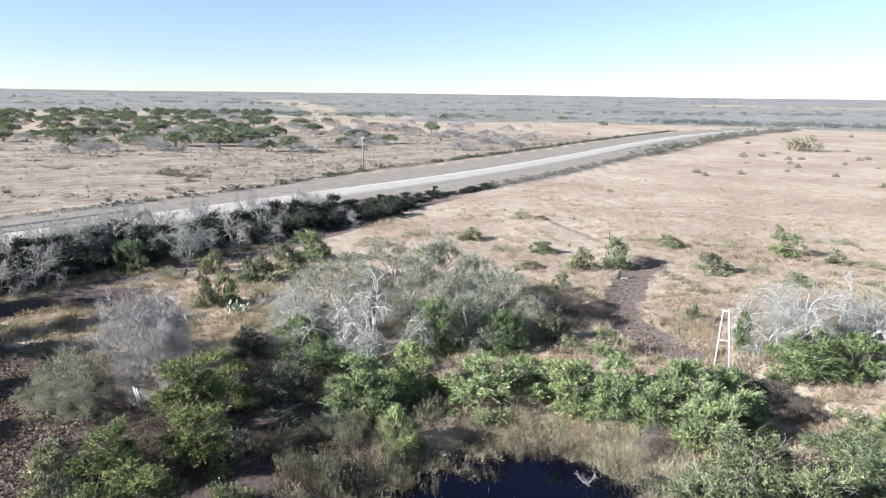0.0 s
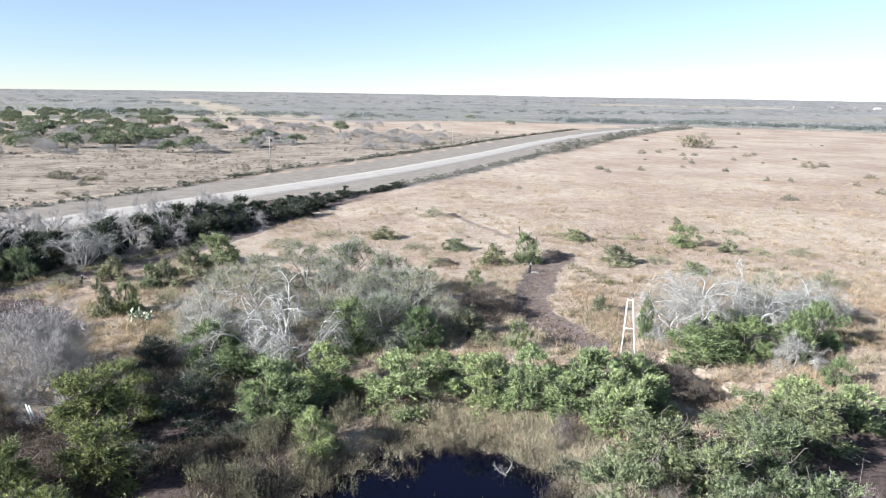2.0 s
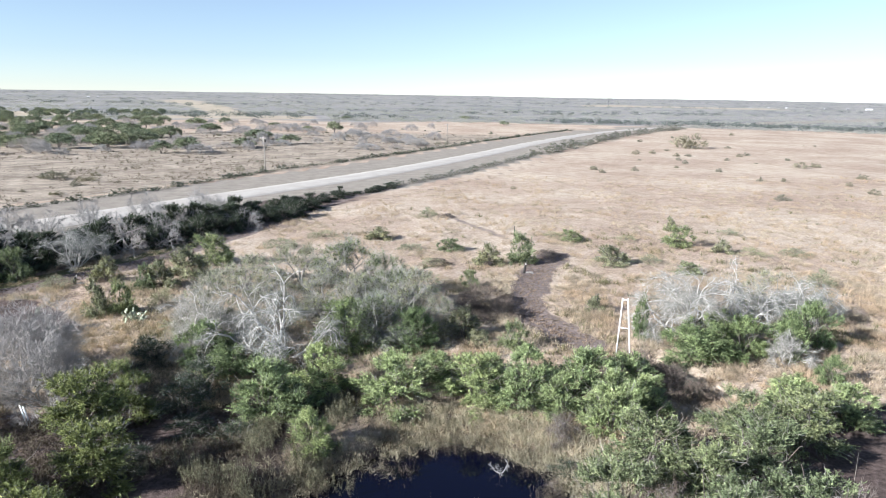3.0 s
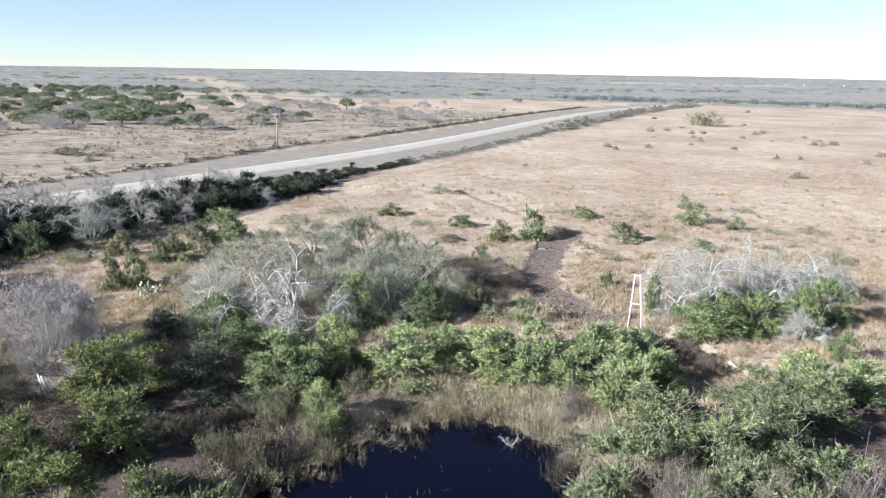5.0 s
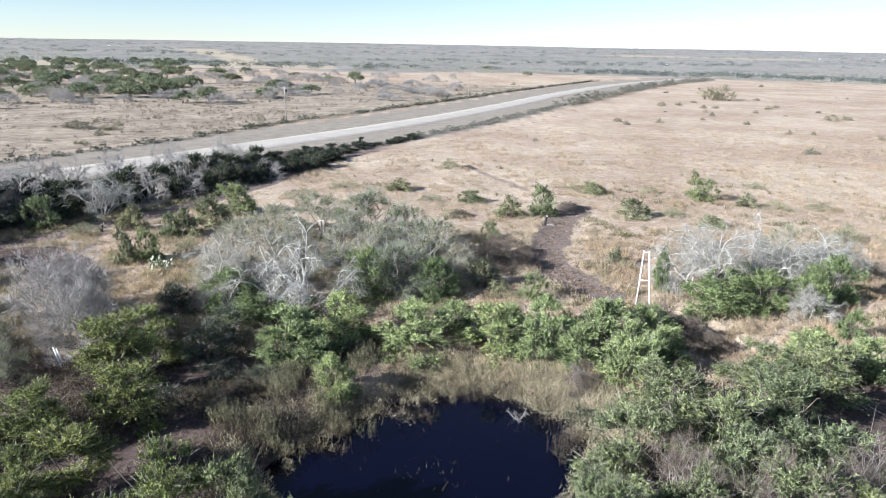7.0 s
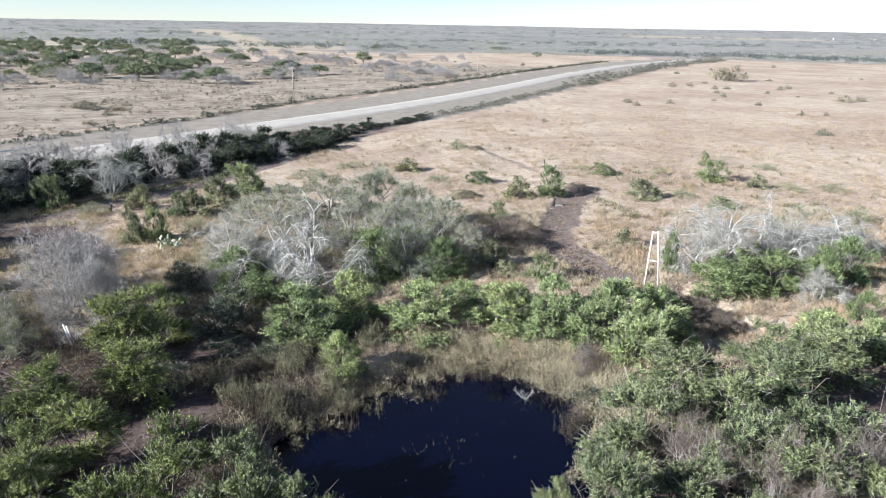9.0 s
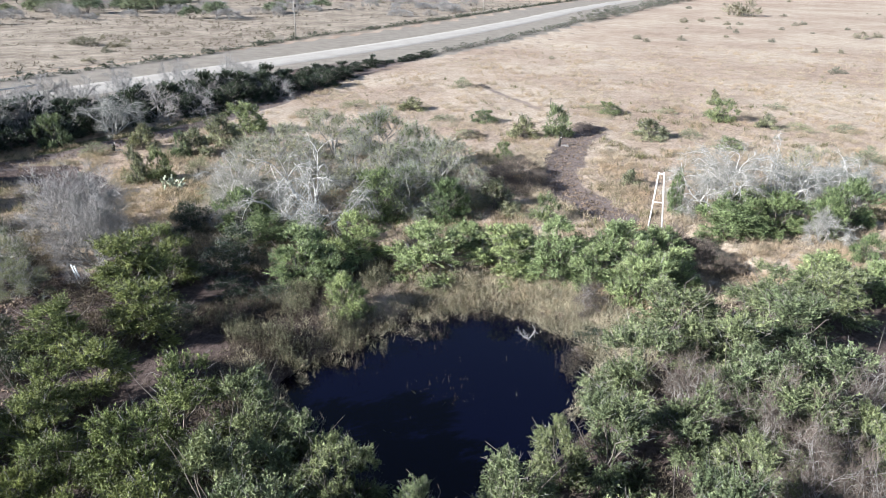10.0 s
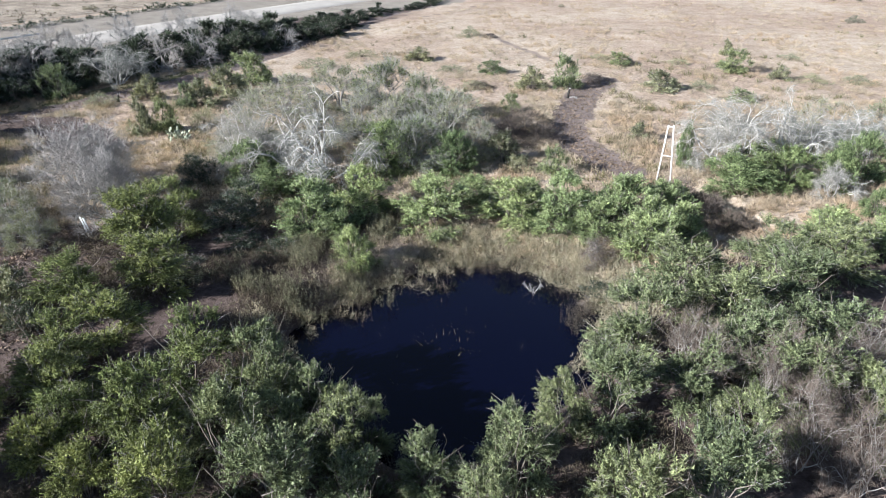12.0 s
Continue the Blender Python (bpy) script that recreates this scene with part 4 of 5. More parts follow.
FIELD = [plant_kind("field_bush", plant_meshes(105 + k, "field_bush", 1.2, 1.6, 16, 40, 6, 0.03, 0.3, 0.09, 0.42, MAT_FIELDBUSH, MAT_BARK, 0.1, 0.0, 0.5, 0.85, 0.25, skip=3),
         "low grey-brown bush alone in the wide dry field", "shrub", "scattered bushes in the dry fields") for k in range(2)]
fr = random.Random(31)
rows_field = list(LONE_BUSH)
while len(rows_field) < 95:
    bear, d = math.radians(fr.uniform(-34, 36)), fr.uniform(125, 430)
    x, y = d * math.sin(bear), d * math.cos(bear)
    o = float(road_off(x, y))
    if -16 < o < 36:
        continue
    q = fr.uniform(0.5, 1.5)
    rows_field.append((x, y, q, q * fr.uniform(0.6, 1.0)))
stand(FIELD, rows_field, 1.2, 1.55, 18, ground_at)

# ---------------------------------------------------------------- roadside hedge
HEDGE_A = [plant_kind("roadside_bush", spray_meshes(111 + k, "hedge", 3.6, 2.2, 12, 7, 9, 12, MAT_HEDGE, MAT_BARK, 0.6, 0.2, 0.1, 0.08, 0.9, 7, 0.05, 0.2, 0.35, 2, MAT_TWIG, 0.04, 0.8),
           "dense roadside bush, leaves darkened for shade, mixed with bare grey twigs", "shrub", "hedge of bushes along the road") for k in range(3)]
HEDGE_B = [plant_kind("bare_roadside_bush", bare_tree_meshes(121 + k, "bare_hedge", 4, 2.8, 6, 0.08, 3, 25, 80, MAT_GREYBARK, MAT_TWIG, 2, 0.7, 0.03, 0.2, 0.3, 0.1),
           "leafless grey bush leaning out of the roadside hedge", "shrub", "bare bushes along the road") for k in range(2)]
hr = random.Random(44)
rows_a, rows_b, rows_low = [], [], []
s = -66.0
while s < 10:
    x, y = along_road(s, 28.0 + hr.uniform(-1.4, 1.4))
    rows_a.append((x, y, hr.uniform(2.4, 3.3) - 0.8 * (s > -6), hr.uniform(3.0, 4.3) - 1.5 * (s > -6)))
    if s < -2:
        x, y = along_road(s + 0.6, 31.6 + hr.uniform(-0.9, 0.9))
        rows_a.append((x, y, hr.uniform(2.0, 2.8), hr.uniform(2.4, 3.6)))
    x, y = along_road(s + 1.2, 23.5 + hr.uniform(-1.4, 1.4))
    rows_a.append((x, y, hr.uniform(2.2, 2.9) - 0.6 * (s > -6), hr.uniform(2.0, 2.9) - 0.6 * (s > -6)))
    if s < -4:
        for o, chance in ((17.5, 0.7 if s > -60 else 0.0), (21.0, 0.8), (25.0, 0.4), (31.0, 0.3)):
            if hr.random() < chance * (0.75 if s < -20 else 0.4):
                x, y = along_road(s + hr.uniform(-1.2, 1.2), o + 1.8 + hr.uniform(-1.2, 1.2))
                rows_b.append((x, y, hr.uniform(2.4, 3.5), hr.uniform(3.8, 5.0) - (0.8 if o > 27 else 0) - (1.2 if s > -20 else 0)))
    s += hr.uniform(2.2, 3.4)
while s < 40:
    x, y = along_road(s, 23.4 + 2.5 * max(0.0, (20 - s) / 12) + hr.uniform(-0.8, 0.8))
    rows_a.append((x, y, hr.uniform(1.3, 2.0), hr.uniform(1.3, 2.0) - 0.6 * (s > 24)))
    s += 2.6
while s < 150:
    x, y = along_road(s, 22.4 + hr.uniform(-0.8, 0.8))
    rows_low.append((x, y, hr.uniform(1.1, 1.9), hr.uniform(0.9, 1.6)))
    s += hr.uniform(2.2, 4.2)
while s < 420:
    x, y = along_road(s, 24.0 + 4.0 * min(1.0, (s - 150) / 80) + hr.uniform(-1.5, 1.5))
    rows_low.append((x, y, hr.uniform(1.8, 4.2), hr.uniform(1.5, 4.2)))
    s += hr.uniform(4.0, 11.0)
stand(HEDGE_A, rows_a, 3.6, 2.4, 9, ground_at)
stand(HEDGE_B, rows_b, 4, 2.7, 10, ground_at)
HEDGE_C = [plant_kind("hedge_shrub", plant_meshes(131 + k, "hedge_low", 2, 1.6, 20, 60, 6, 0.03, 0.22, 0.06, 0.45, MAT_ROADBUSH, MAT_BARK, 0.1, 0.0, 0.6, 0.85, 0.25, 12, MAT_TWIG, twig_width=0.03, skip=3),
           "low grey-green shrub in the hedge line beside the road", "shrub", "low shrubs along the road") for k in range(2)]
stand(HEDGE_C, rows_low, 2, 1.55, 11, ground_at)
rows_fence = []
s = -30.0
while s < 330:
    if hr.random() < 0.75:
        x, y = along_road(s, fence_off(s) + hr.uniform(-0.6, 0.6))
        rows_fence.append((x, y, hr.uniform(0.7, 1.7), hr.uniform(0.7, 1.5)))
    s += hr.uniform(1.2, 4.2)
FENCEB = [plant_kind("fence_shrub", plant_meshes(141 + k, "fence_shrub", 1.2, 1.2, 12, 50, 5, 0.03, 0.2, 0.06, 0.36, MAT_HEDGE, MAT_BARK, 0.1, 0.0, 0.6, 0.85, 0.25, skip=3),
          "small dark shrub growing along the wire fence", "shrub", "shrubs along the fence") for k in range(2)]
stand(FENCEB, rows_fence, 1.2, 1.15, 12, ground_at)

# ---------------------------------------------------------------- far grove
FAR = [plant_kind("wide_mesquite_tree", spray_meshes(151 + k, "far_mesquite", 5.4, 5, 13, 6, 7, 9, MAT_GROVE, MAT_BARK, 1.1, 0.42, 0.24, 0.4, 0.5, 4, 0.2, 0.3, 0.1, lobe_size=0.3, skip=5),
       "wide flat-topped green mesquite tree in a dry pasture", "tree", "mesquite grove beyond the road") for k in range(3)]
gr = random.Random(77)
rows_far = list(GROVE_FRONT)
while len(rows_far) < 250:
    a, d = math.radians(gr.uniform(-36, -14.5)), gr.uniform(275, 720)
    if d < 330 and gr.random() < 0.5:
        continue
    rows_far.append((d * math.sin(a), d * math.cos(a), gr.uniform(3.0, 6.2), gr.uniform(3.4, 5.4)))
stand(FAR, rows_far, 6, 6, 13, ground_at, 0.1)
FARG = [plant_kind("bare_pasture_tree", plant_meshes(161 + k, "far_bare", 5, 5, 26, 60, 5, 0.12, 1.5, 0.08, 1.2, MAT_TWIG, MAT_GREYBARK, 0.3, 0.0, 0.7, 0.6, 0.3, skip=2),
        "leafless grey tree standing in a dry pasture", "tree", "bare trees beyond the road") for k in range(2)]
rows_bare = []
while len(rows_bare) < 120:
    a, d = math.radians(gr.uniform(-32, 8)), gr.uniform(235, 480)
    x, y = d * math.sin(a), d * math.cos(a)
    o = float(road_off(x, y))
    if o < -24:
        rows_bare.append((x, y, gr.uniform(2.0, 5.0), gr.uniform(2.0, 4.2)))
stand(FARG, rows_bare, 5, 5, 14, ground_at, 0.1)

# distant brush country: past counting, one mesh of ragged clumps
rng = np.random.default_rng(5)
n = 16000
dist = 540 + 3300 * rng.random(n) ** 1.5
ang = np.radians(rng.uniform(-46, 44, n))
bx, by = dist * np.sin(ang), dist * np.cos(ang)
bh = rng.uniform(1.0, 2.6, n) * (1 + dist / 3600) * (1 + 0.5 * (waves(bx, by, 81, 90.0) > 0.5))
bh *= 0.7 + 0.3 * smooth(dist, 600, 1000)
gz = height_field(bx, by)
open_field = (dist < 640) & (np.degrees(ang) > -16) & (np.degrees(ang) < -2)
open_field |= (dist > 595) & (dist < 745) & (np.degrees(ang) < -20)
hill = np.degrees(ang) + 9.5 + 4.2 * np.clip((dist - 640) / 900, 0, 1)
open_field |= (dist > 620) & (dist < 1600) & (hill > -1.5) & (hill < 1.3) & (rng.random(n) < 0.85)
open_field |= waves(bx, by, 82, 160.0) > 0.85
keep = ~open_field
ctr = np.column_stack([bx, by, gz + bh * 0.45])[keep]
spr = np.column_stack([bh * 2.6, bh * 1.8, bh * 0.42])[keep]
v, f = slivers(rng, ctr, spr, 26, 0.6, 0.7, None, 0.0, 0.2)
tagged(new("distant_brush", mesh_of("distant_brush", v, f, MAT_FARBRUSH)), "grey-green leafless brush country reaching to the horizon, lightened for haze", "brush", kind="stuff")

n = 5200
dist = 570 + 2900 * rng.random(n) ** 1.4
ang = np.radians(rng.uniform(-46, 44, n))
bx, by = dist * np.sin(ang), dist * np.cos(ang)
ok = waves(bx * 0.45, by, 84, 170.0) + 0.35 * rng.normal(size=n) > 0.45
edge_row = np.radians(rng.uniform(15, 44, 190))
edge_far = 585 + rng.normal(size=190) * 14
bx, by = np.concatenate([bx[ok], edge_far * np.sin(edge_row)]), np.concatenate([by[ok], edge_far * np.cos(edge_row)])
dist = np.hypot(bx, by)
bh = rng.uniform(1.2, 2.4, len(bx)) * (1 + dist / 2600)
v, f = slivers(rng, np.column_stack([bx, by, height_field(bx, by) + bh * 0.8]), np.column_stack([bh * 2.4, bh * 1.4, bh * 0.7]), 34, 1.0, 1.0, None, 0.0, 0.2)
tagged(new("distant_trees", mesh_of("distant_trees", v, f, MAT_FARTREE)), "scattered dull green trees in the distant brush, greyed for haze", "trees", kind="stuff")

# ---------------------------------------------------------------- grass, weeds and reeds
def tufts(seed, x, y, h, wide, blades, lean=0.5, thick=0.13):
    r = np.random.default_rng(seed)
    n = len(x)
    z = height_field(x, y)
    base = np.repeat(np.column_stack([x, y, z - 0.03]), blades, 0)
    hh = np.repeat(h, blades)[:, None] * (0.6 + 0.7 * r.random((n * blades, 1)))
    a = r.random(n * blades) * 6.283
    d = np.column_stack([np.cos(a), np.sin(a), np.zeros(n * blades)])
    base += d * (r.random((n * blades, 1)) * np.repeat(wide, blades)[:, None])
    tip = base + d * hh * lean * r.random((n * blades, 1)) + np.array((0, 0, 1.0)) * hh
    s = np.column_stack([-d[:, 1], d[:, 0], np.zeros(n * blades)]) * (hh * thick)
    v = np.stack([base - s, base + s, tip], 1).reshape(-1, 3)
    return v, np.arange(len(v)).reshape(-1, 3)


def on_grass(x, y):
    off = road_off(x, y)
    ok = (off > 31.5) & (pond_signed(x, y) > 0.6)
    for line, wide in ((TRACK_PATH, 2.0), (TRACK_HEDGE, 1.5), (TRACK_FAINT, 0.9), (TURNAROUND, 2.7), (YARD, 4.2)):
        ok &= poly_dist(x, y, line) > wide * (0.8 + 0.4 * np.random.default_rng(1).random(len(x)))
    ok &= ~((x > 11) & (y - 0.22 * (x - 10) < 33))
    ok &= ~((pond_signed(x, y) < 6) & (y - 0.12 * x < 31))
    ok &= ~((x < -4) & (x > -24) & (y < 43))
    return ok


rng = np.random.default_rng(9)
n = 60000
gyy = 24 + 150 * rng.random(n) ** 1.25
gxx = (rng.random(n) * 2 - 1) * (gyy * 0.76 + 5) + gyy * 0.07
clump = waves(gxx, gyy, 31, 3.0) + 0.7 * waves(gxx, gyy, 32, 11.0) + 0.6 * rng.normal(size=n)
ok = (clump > 0.25 + 0.006 * np.clip(gyy - 70, 0, 200)) & on_grass(gxx, gyy)
gxx, gyy = gxx[ok], gyy[ok]
near_y = 38 + 36 * rng.random(26000)
near_x = (rng.random(26000) * 2 - 1) * (near_y * 0.76 + 5) + near_y * 0.07
ok = on_grass(near_x, near_y) & (waves(near_x, near_y, 35, 2.2) + 0.5 * rng.normal(size=26000) > 0.2)
gxx, gyy = np.concatenate([gxx, near_x[ok]]), np.concatenate([gyy, near_y[ok]])
gr_ = (0.22 + 0.36 * rng.random(len(gxx)))
ctr = np.column_stack([gxx, gyy, height_field(gxx, gyy) + gr_ * 0.25])
v, f = slivers(rng, ctr, np.column_stack([gr_, gr_, gr_ * 0.55]), 28, 0.32, 0.036, None, 0.0, 0.55, 0.55)
tagged(new("dry_grass", mesh_of("dry_grass", v, f, MAT_STRAW)), "clumps of tall dry straw-coloured grass", "grass", kind="stuff")

n = 5200
a = rng.random(n) * 6.283
k = rng.integers(0, len(POND), n)
pa = np.array(POND)
q = pa[k] + (pa[(k + 1) % len(POND)] - pa[k]) * rng.random((n, 1))
q = q + (q - np.array((cxp, cyp))) * (rng.random((n, 1)) * 0.32 - 0.03) + rng.normal(size=(n, 2)) * 0.5
ok = q[:, 1] > 27
q = q[ok]
q = q[rng.random(len(q)) < 0.2 + 0.5 * (q[:, 0] > 2)]
qr = 0.2 + 0.4 * rng.random(len(q)) ** 1.5
qz = np.maximum(height_field(q[:, 0], q[:, 1]), WATER_Z - 0.05) + qr * 0.5
v, f = slivers(rng, np.column_stack([q[:, 0], q[:, 1], qz]), np.column_stack([qr, qr, qr * 0.9]), 40, 0.26, 0.026, None, 0.0, 0.5, 0.6)
tagged(new("reeds", mesh_of("reeds", v, f, MAT_REED)), "dry tan reeds and weeds round the pond edge", "reeds", kind="stuff")

n = 30000
wx, wy = rng.uniform(-26, 12, n), rng.uniform(14, 50, n)
ok = (pond_signed(wx, wy) > 0.6) & (waves(wx, wy, 41, 4.0) + 0.4 * rng.normal(size=n) > 0.1) & (wx < 2 + 0.5 * (40 - wy)) & (poly_dist(wx, wy, YARD) > 3.0)
wx, wy = wx[ok], wy[ok]
keep_w = rng.random(len(wx)) < 0.55
wx, wy = wx[keep_w], wy[keep_w]
wr = 0.25 + 0.4 * rng.random(len(wx))
v, f = slivers(rng, np.column_stack([wx, wy, height_field(wx, wy) + wr * 0.5]), np.column_stack([wr, wr, wr * 0.8]), 34, 0.22, 0.03, None, 0.0, 0.5, 0.45)
tagged(new("dead_weeds", mesh_of("dead_weeds", v, f, MAT_WEED)), "grey-brown dead weeds on the pond bank, darkened for shade", "weeds", kind="stuff")

# tall feathery weeds on the pond's far and shaded banks, some of them standing in the water
n = 12000
wx, wy = rng.uniform(-17, 13, n), rng.uniform(27, 46, n)
dp = pond_signed(wx, wy) + 0.9 * waves(wx, wy, 43, 3.0)
ok = (dp > -1.7) & (dp < 6.5) & (wy > 30 - 0.35 * wx) & (waves(wx, wy, 44, 2.4) + 0.3 * rng.normal(size=n) > 0.35 + 0.5 * np.maximum(wx + 1.5, 0))
wx, wy = wx[ok], wy[ok]
wz = np.maximum(height_field(wx, wy), WATER_Z - 0.05)
wh = 0.55 + 0.75 * rng.random(len(wx))
v, f, tone = sprays(rng, np.column_stack([wx, wy, wz + wh * 0.3]), 7, 12, 0.7, 0.1, 0.03, (0, 0, -400), 0.15, 0.9, 0.3)
tagged(new("pond_weeds", toned(mesh_of("pond_weeds", v, f, MAT_PLUME), tone)), "tall feathery olive-grey weeds on the pond bank", "weeds", kind="stuff")

# dead weeds that stand in the water along the far edge, shade in their colour
n = 2600
wx, wy = rng.uniform(-6, 11, n), rng.uniform(29, 40, n)
dp = pond_signed(wx, wy) + 0.7 * waves(wx, wy, 47, 2.6)
ok = (dp > -2.3) & (dp < 0.4) & (wy > 31 - 0.3 * wx) & (waves(wx, wy, 48, 1.6) + 0.3 * rng.normal(size=n) > 0.25)
wx, wy = wx[ok], wy[ok]
v, f, tone = sprays(rng, np.column_stack([wx, wy, np.full(len(wx), WATER_Z + 0.1)]), 5, 9, 0.75, 0.1, 0.026, (0, 0, -400), 0.15, 0.9, 0.3)
tagged(new("water_weeds", toned(mesh_of("water_weeds", v, f, MAT_WEED), tone)), "dead weeds standing along the pond edge, darkened for shade", "weeds", kind="stuff")

# clods and litter on the bare tracks
def along_line(line, n_, wide):
    pl = np.array(line, float)
    k_ = rng.integers(0, len(pl) - 1, n_)
    return pl[k_] + (pl[k_ + 1] - pl[k_]) * rng.random((n_, 1)) + rng.normal(size=(n_, 2)) * wide


cl = np.concatenate([along_line(TRACK_PATH, 1100, 1.1), along_line(TURNAROUND, 300, 1.3), along_line(YARD, 5200, 2.6), along_line(TRACK_HEDGE, 1200, 1.0)])
cr = 0.03 + 0.1 * rng.random(len(cl)) ** 2
v, f = slivers(rng, np.column_stack([cl, height_field(cl[:, 0], cl[:, 1]) + cr * 0.3]), np.column_stack([cr, cr, cr * 0.5]), 5, 0.16, 0.1, None, 0.0, 0.4, 0.1)
tagged(new("track_litter", mesh_of("track_litter", v, f, MAT_LITTER)), "brown clods and dead litter on the dirt tracks", "litter", kind="stuff")

# thin dead stalks standing in the water
n = 45
sx, sy = rng.normal(2.6, 1.5, n), rng.normal(30.0, 1.6, n)
ok = pond_signed(sx, sy) < -1.0
sx, sy = sx[ok], sy[ok]
sz = np.full(len(sx), WATER_Z - 0.1)
ctr = np.column_stack([sx, sy, sz])
v, f = slivers(rng, ctr, (0.12, 0.12, 0.02), 2, 0.4, 0.014, None, 0.0, 0.2, 1.2)
tagged(new("water_stalks", mesh_of("water_stalks", v, f, MAT_REED)), "thin dead stalks standing in the pond", "stalks", kind="stuff")

# weedy growth along the far fence and scrub in the pasture behind it
s_ = np.arange(-60, 345, 0.45)
fx0, fy0 = np.array([along_road(q, fence_off(q)) for q in s_]).T
fx0, fy0 = fx0 + rng.normal(size=len(s_)) * 0.25, fy0 + rng.normal(size=len(s_)) * 0.25
fr0 = 0.25 + 0.35 * rng.random(len(s_)) ** 2
v, f = slivers(rng, np.column_stack([fx0, fy0, height_field(fx0, fy0) + fr0 * 0.6]), np.column_stack([fr0 * 1.3, fr0 * 1.3, fr0]), 14, 0.35, 0.09, None, 0.0, 0.4, 0.3)
tagged(new("fence_weeds", mesh_of("fence_weeds", v, f, MAT_HEDGE)), "dark weeds grown up along the wire fence", "weeds", kind="stuff")
n = 9000
d_ = 120 + 260 * rng.random(n)
a_ = np.radians(rng.uniform(-40, 12, n))
px_, py_ = d_ * np.sin(a_), d_ * np.cos(a_)
o_ = road_off(px_, py_)
ok = (o_ < -18) & (waves(px_, py_, 91, 14.0) + 0.5 * waves(px_, py_, 92, 45.0) + 0.5 * rng.normal(size=n) > 0.3)
px_, py_ = px_[ok], py_[ok]
pr_ = 0.3 + 0.5 * rng.random(len(px_)) ** 2
v, f = slivers(rng, np.column_stack([px_, py_, height_field(px_, py_) + pr_ * 0.4]), np.column_stack([pr_ * 1.5, pr_ * 1.5, pr_ * 0.7]), 12, 0.4, 0.12, None, 0.0, 0.5, 0.4)
tagged(new("pasture_scrub", mesh_of("pasture_scrub", v, f, MAT_WEED)), "low brown scrub scattered over the dry pasture", "scrub", kind="stuff")

n = 26000
fy = 46 + 90 * rng.random(n) ** 1.2
fx = (rng.random(n) * 2 - 1) * (fy * 0.72 + 4) + fy * 0.08
ok = on_grass(fx, fy) & (waves(fx, fy, 71, 2.6) + 0.7 * waves(fx, fy, 72, 9.0) + 0.35 * rng.normal(size=n) > 0.75 + 0.012 * (fy - 60))
fx, fy = fx[ok], fy[ok]
v, f = tufts(6, fx, fy, 0.25 + 0.4 * rng.random(len(fx)), 0.3 + 0.25 * rng.random(len(fx)), 16, 1.2, 0.05)
tagged(new("field_weeds", mesh_of("field_weeds", v, f, MAT_OLIVEWEED)), "patches of dull green and brown weeds in dry grass", "weeds", kind="stuff")

# ---------------------------------------------------------------- made things
(ax0, ay0), (ax1, ay1) = AFRAME
frame_thing = thing("white_a_frame", (ax1, ay1, -0.5), "white-painted two-legged wooden frame with a crossbar", "frame")


def pole_piece(name, parent, a, b_, r0, r1, mat, label="", sides=10):
    me = mesh_of(name, *tube([a, tuple((p + q) / 2 for p, q in zip(a, b_)), b_], [r0, (r0 + r1) / 2, r1], sides), mat, True)
    return piece(name, me, parent, label)


lx, ly = ax0 - ax1, ay0 - ay1
AH = 5.3
pole_piece("leg", frame_thing, (0, 0, -0.9), (-0.66, 0.0, AH), 0.06, 0.05, MAT_WHITEWOOD)
pole_piece("leg", frame_thing, (lx - 0.15, ly, -0.9), (-1.04, 0.1, AH), 0.06, 0.05, MAT_WHITEWOOD)
pole_piece("crossbar", frame_thing, (-1.1, 0.1, AH - 0.12), (-0.6, 0.0, AH - 0.12), 0.04, 0.04, MAT_WHITEWOOD)
pole_piece("crossbar", frame_thing, (-1.03, 0.5, 2.75), (-0.34, -0.02, 2.8), 0.035, 0.035, MAT_WHITEWOOD)

# power poles beyond the road
for k, (px, py) in enumerate(POLES):
    hgt = 9.2
    p = thing("power_pole", (px, py, ground_at(px, py)), "weathered wooden power pole with a crossarm", "utility pole", "power poles beyond the road")
    pole_piece("pole", p, (0, 0, -0.6), (0.0, 0.0, hgt), 0.17, 0.12, MAT_POLE)
    arm = Vector((ROAD_N.x, ROAD_N.y, 0)) * 1.25
    pole_piece("crossarm", p, tuple(arm + Vector((0, 0, hgt - 0.6))), tuple(-arm + Vector((0, 0, hgt - 0.6))), 0.09, 0.09, MAT_POLE, "", 4)
    for q in (-1.1, -0.45, 0.45, 1.1):
        c0 = arm * (q / 1.25)
        pole_piece("insulator", p, tuple(c0 + Vector((0, 0, hgt - 0.55))), tuple(c0 + Vector((0, 0, hgt - 0.28))), 0.06, 0.04, MAT_STEEL, "grey insulator", 8)
    if k == 0:
        pole_piece("transformer", p, (0.28, -0.1, hgt - 1.5), (0.28, -0.1, hgt - 0.75), 0.2, 0.2, MAT_BLACK, "dark transformer can", 12)

# wire fence beyond the road
fence = thing("wire_fence", (*along_road(0, fence_off(0)), 0), "wire fence on thin wooden posts along the road", "fence")
post_me = mesh_of("fence_post", *tube([(0, 0, -0.3), (0, 0, 0.6), (0, 0, 1.25)], [0.06, 0.055, 0.05], 6), MAT_POLE)
fence_feet = []
for k in range(-14, 70):
    x, y = along_road(k * 5.0, fence_off(k * 5.0))
    foot = Vector((x - fence.location.x, y - fence.location.y, ground_at(x, y)))
    fence_feet.append(foot)
    piece("post", post_me, fence).location = foot
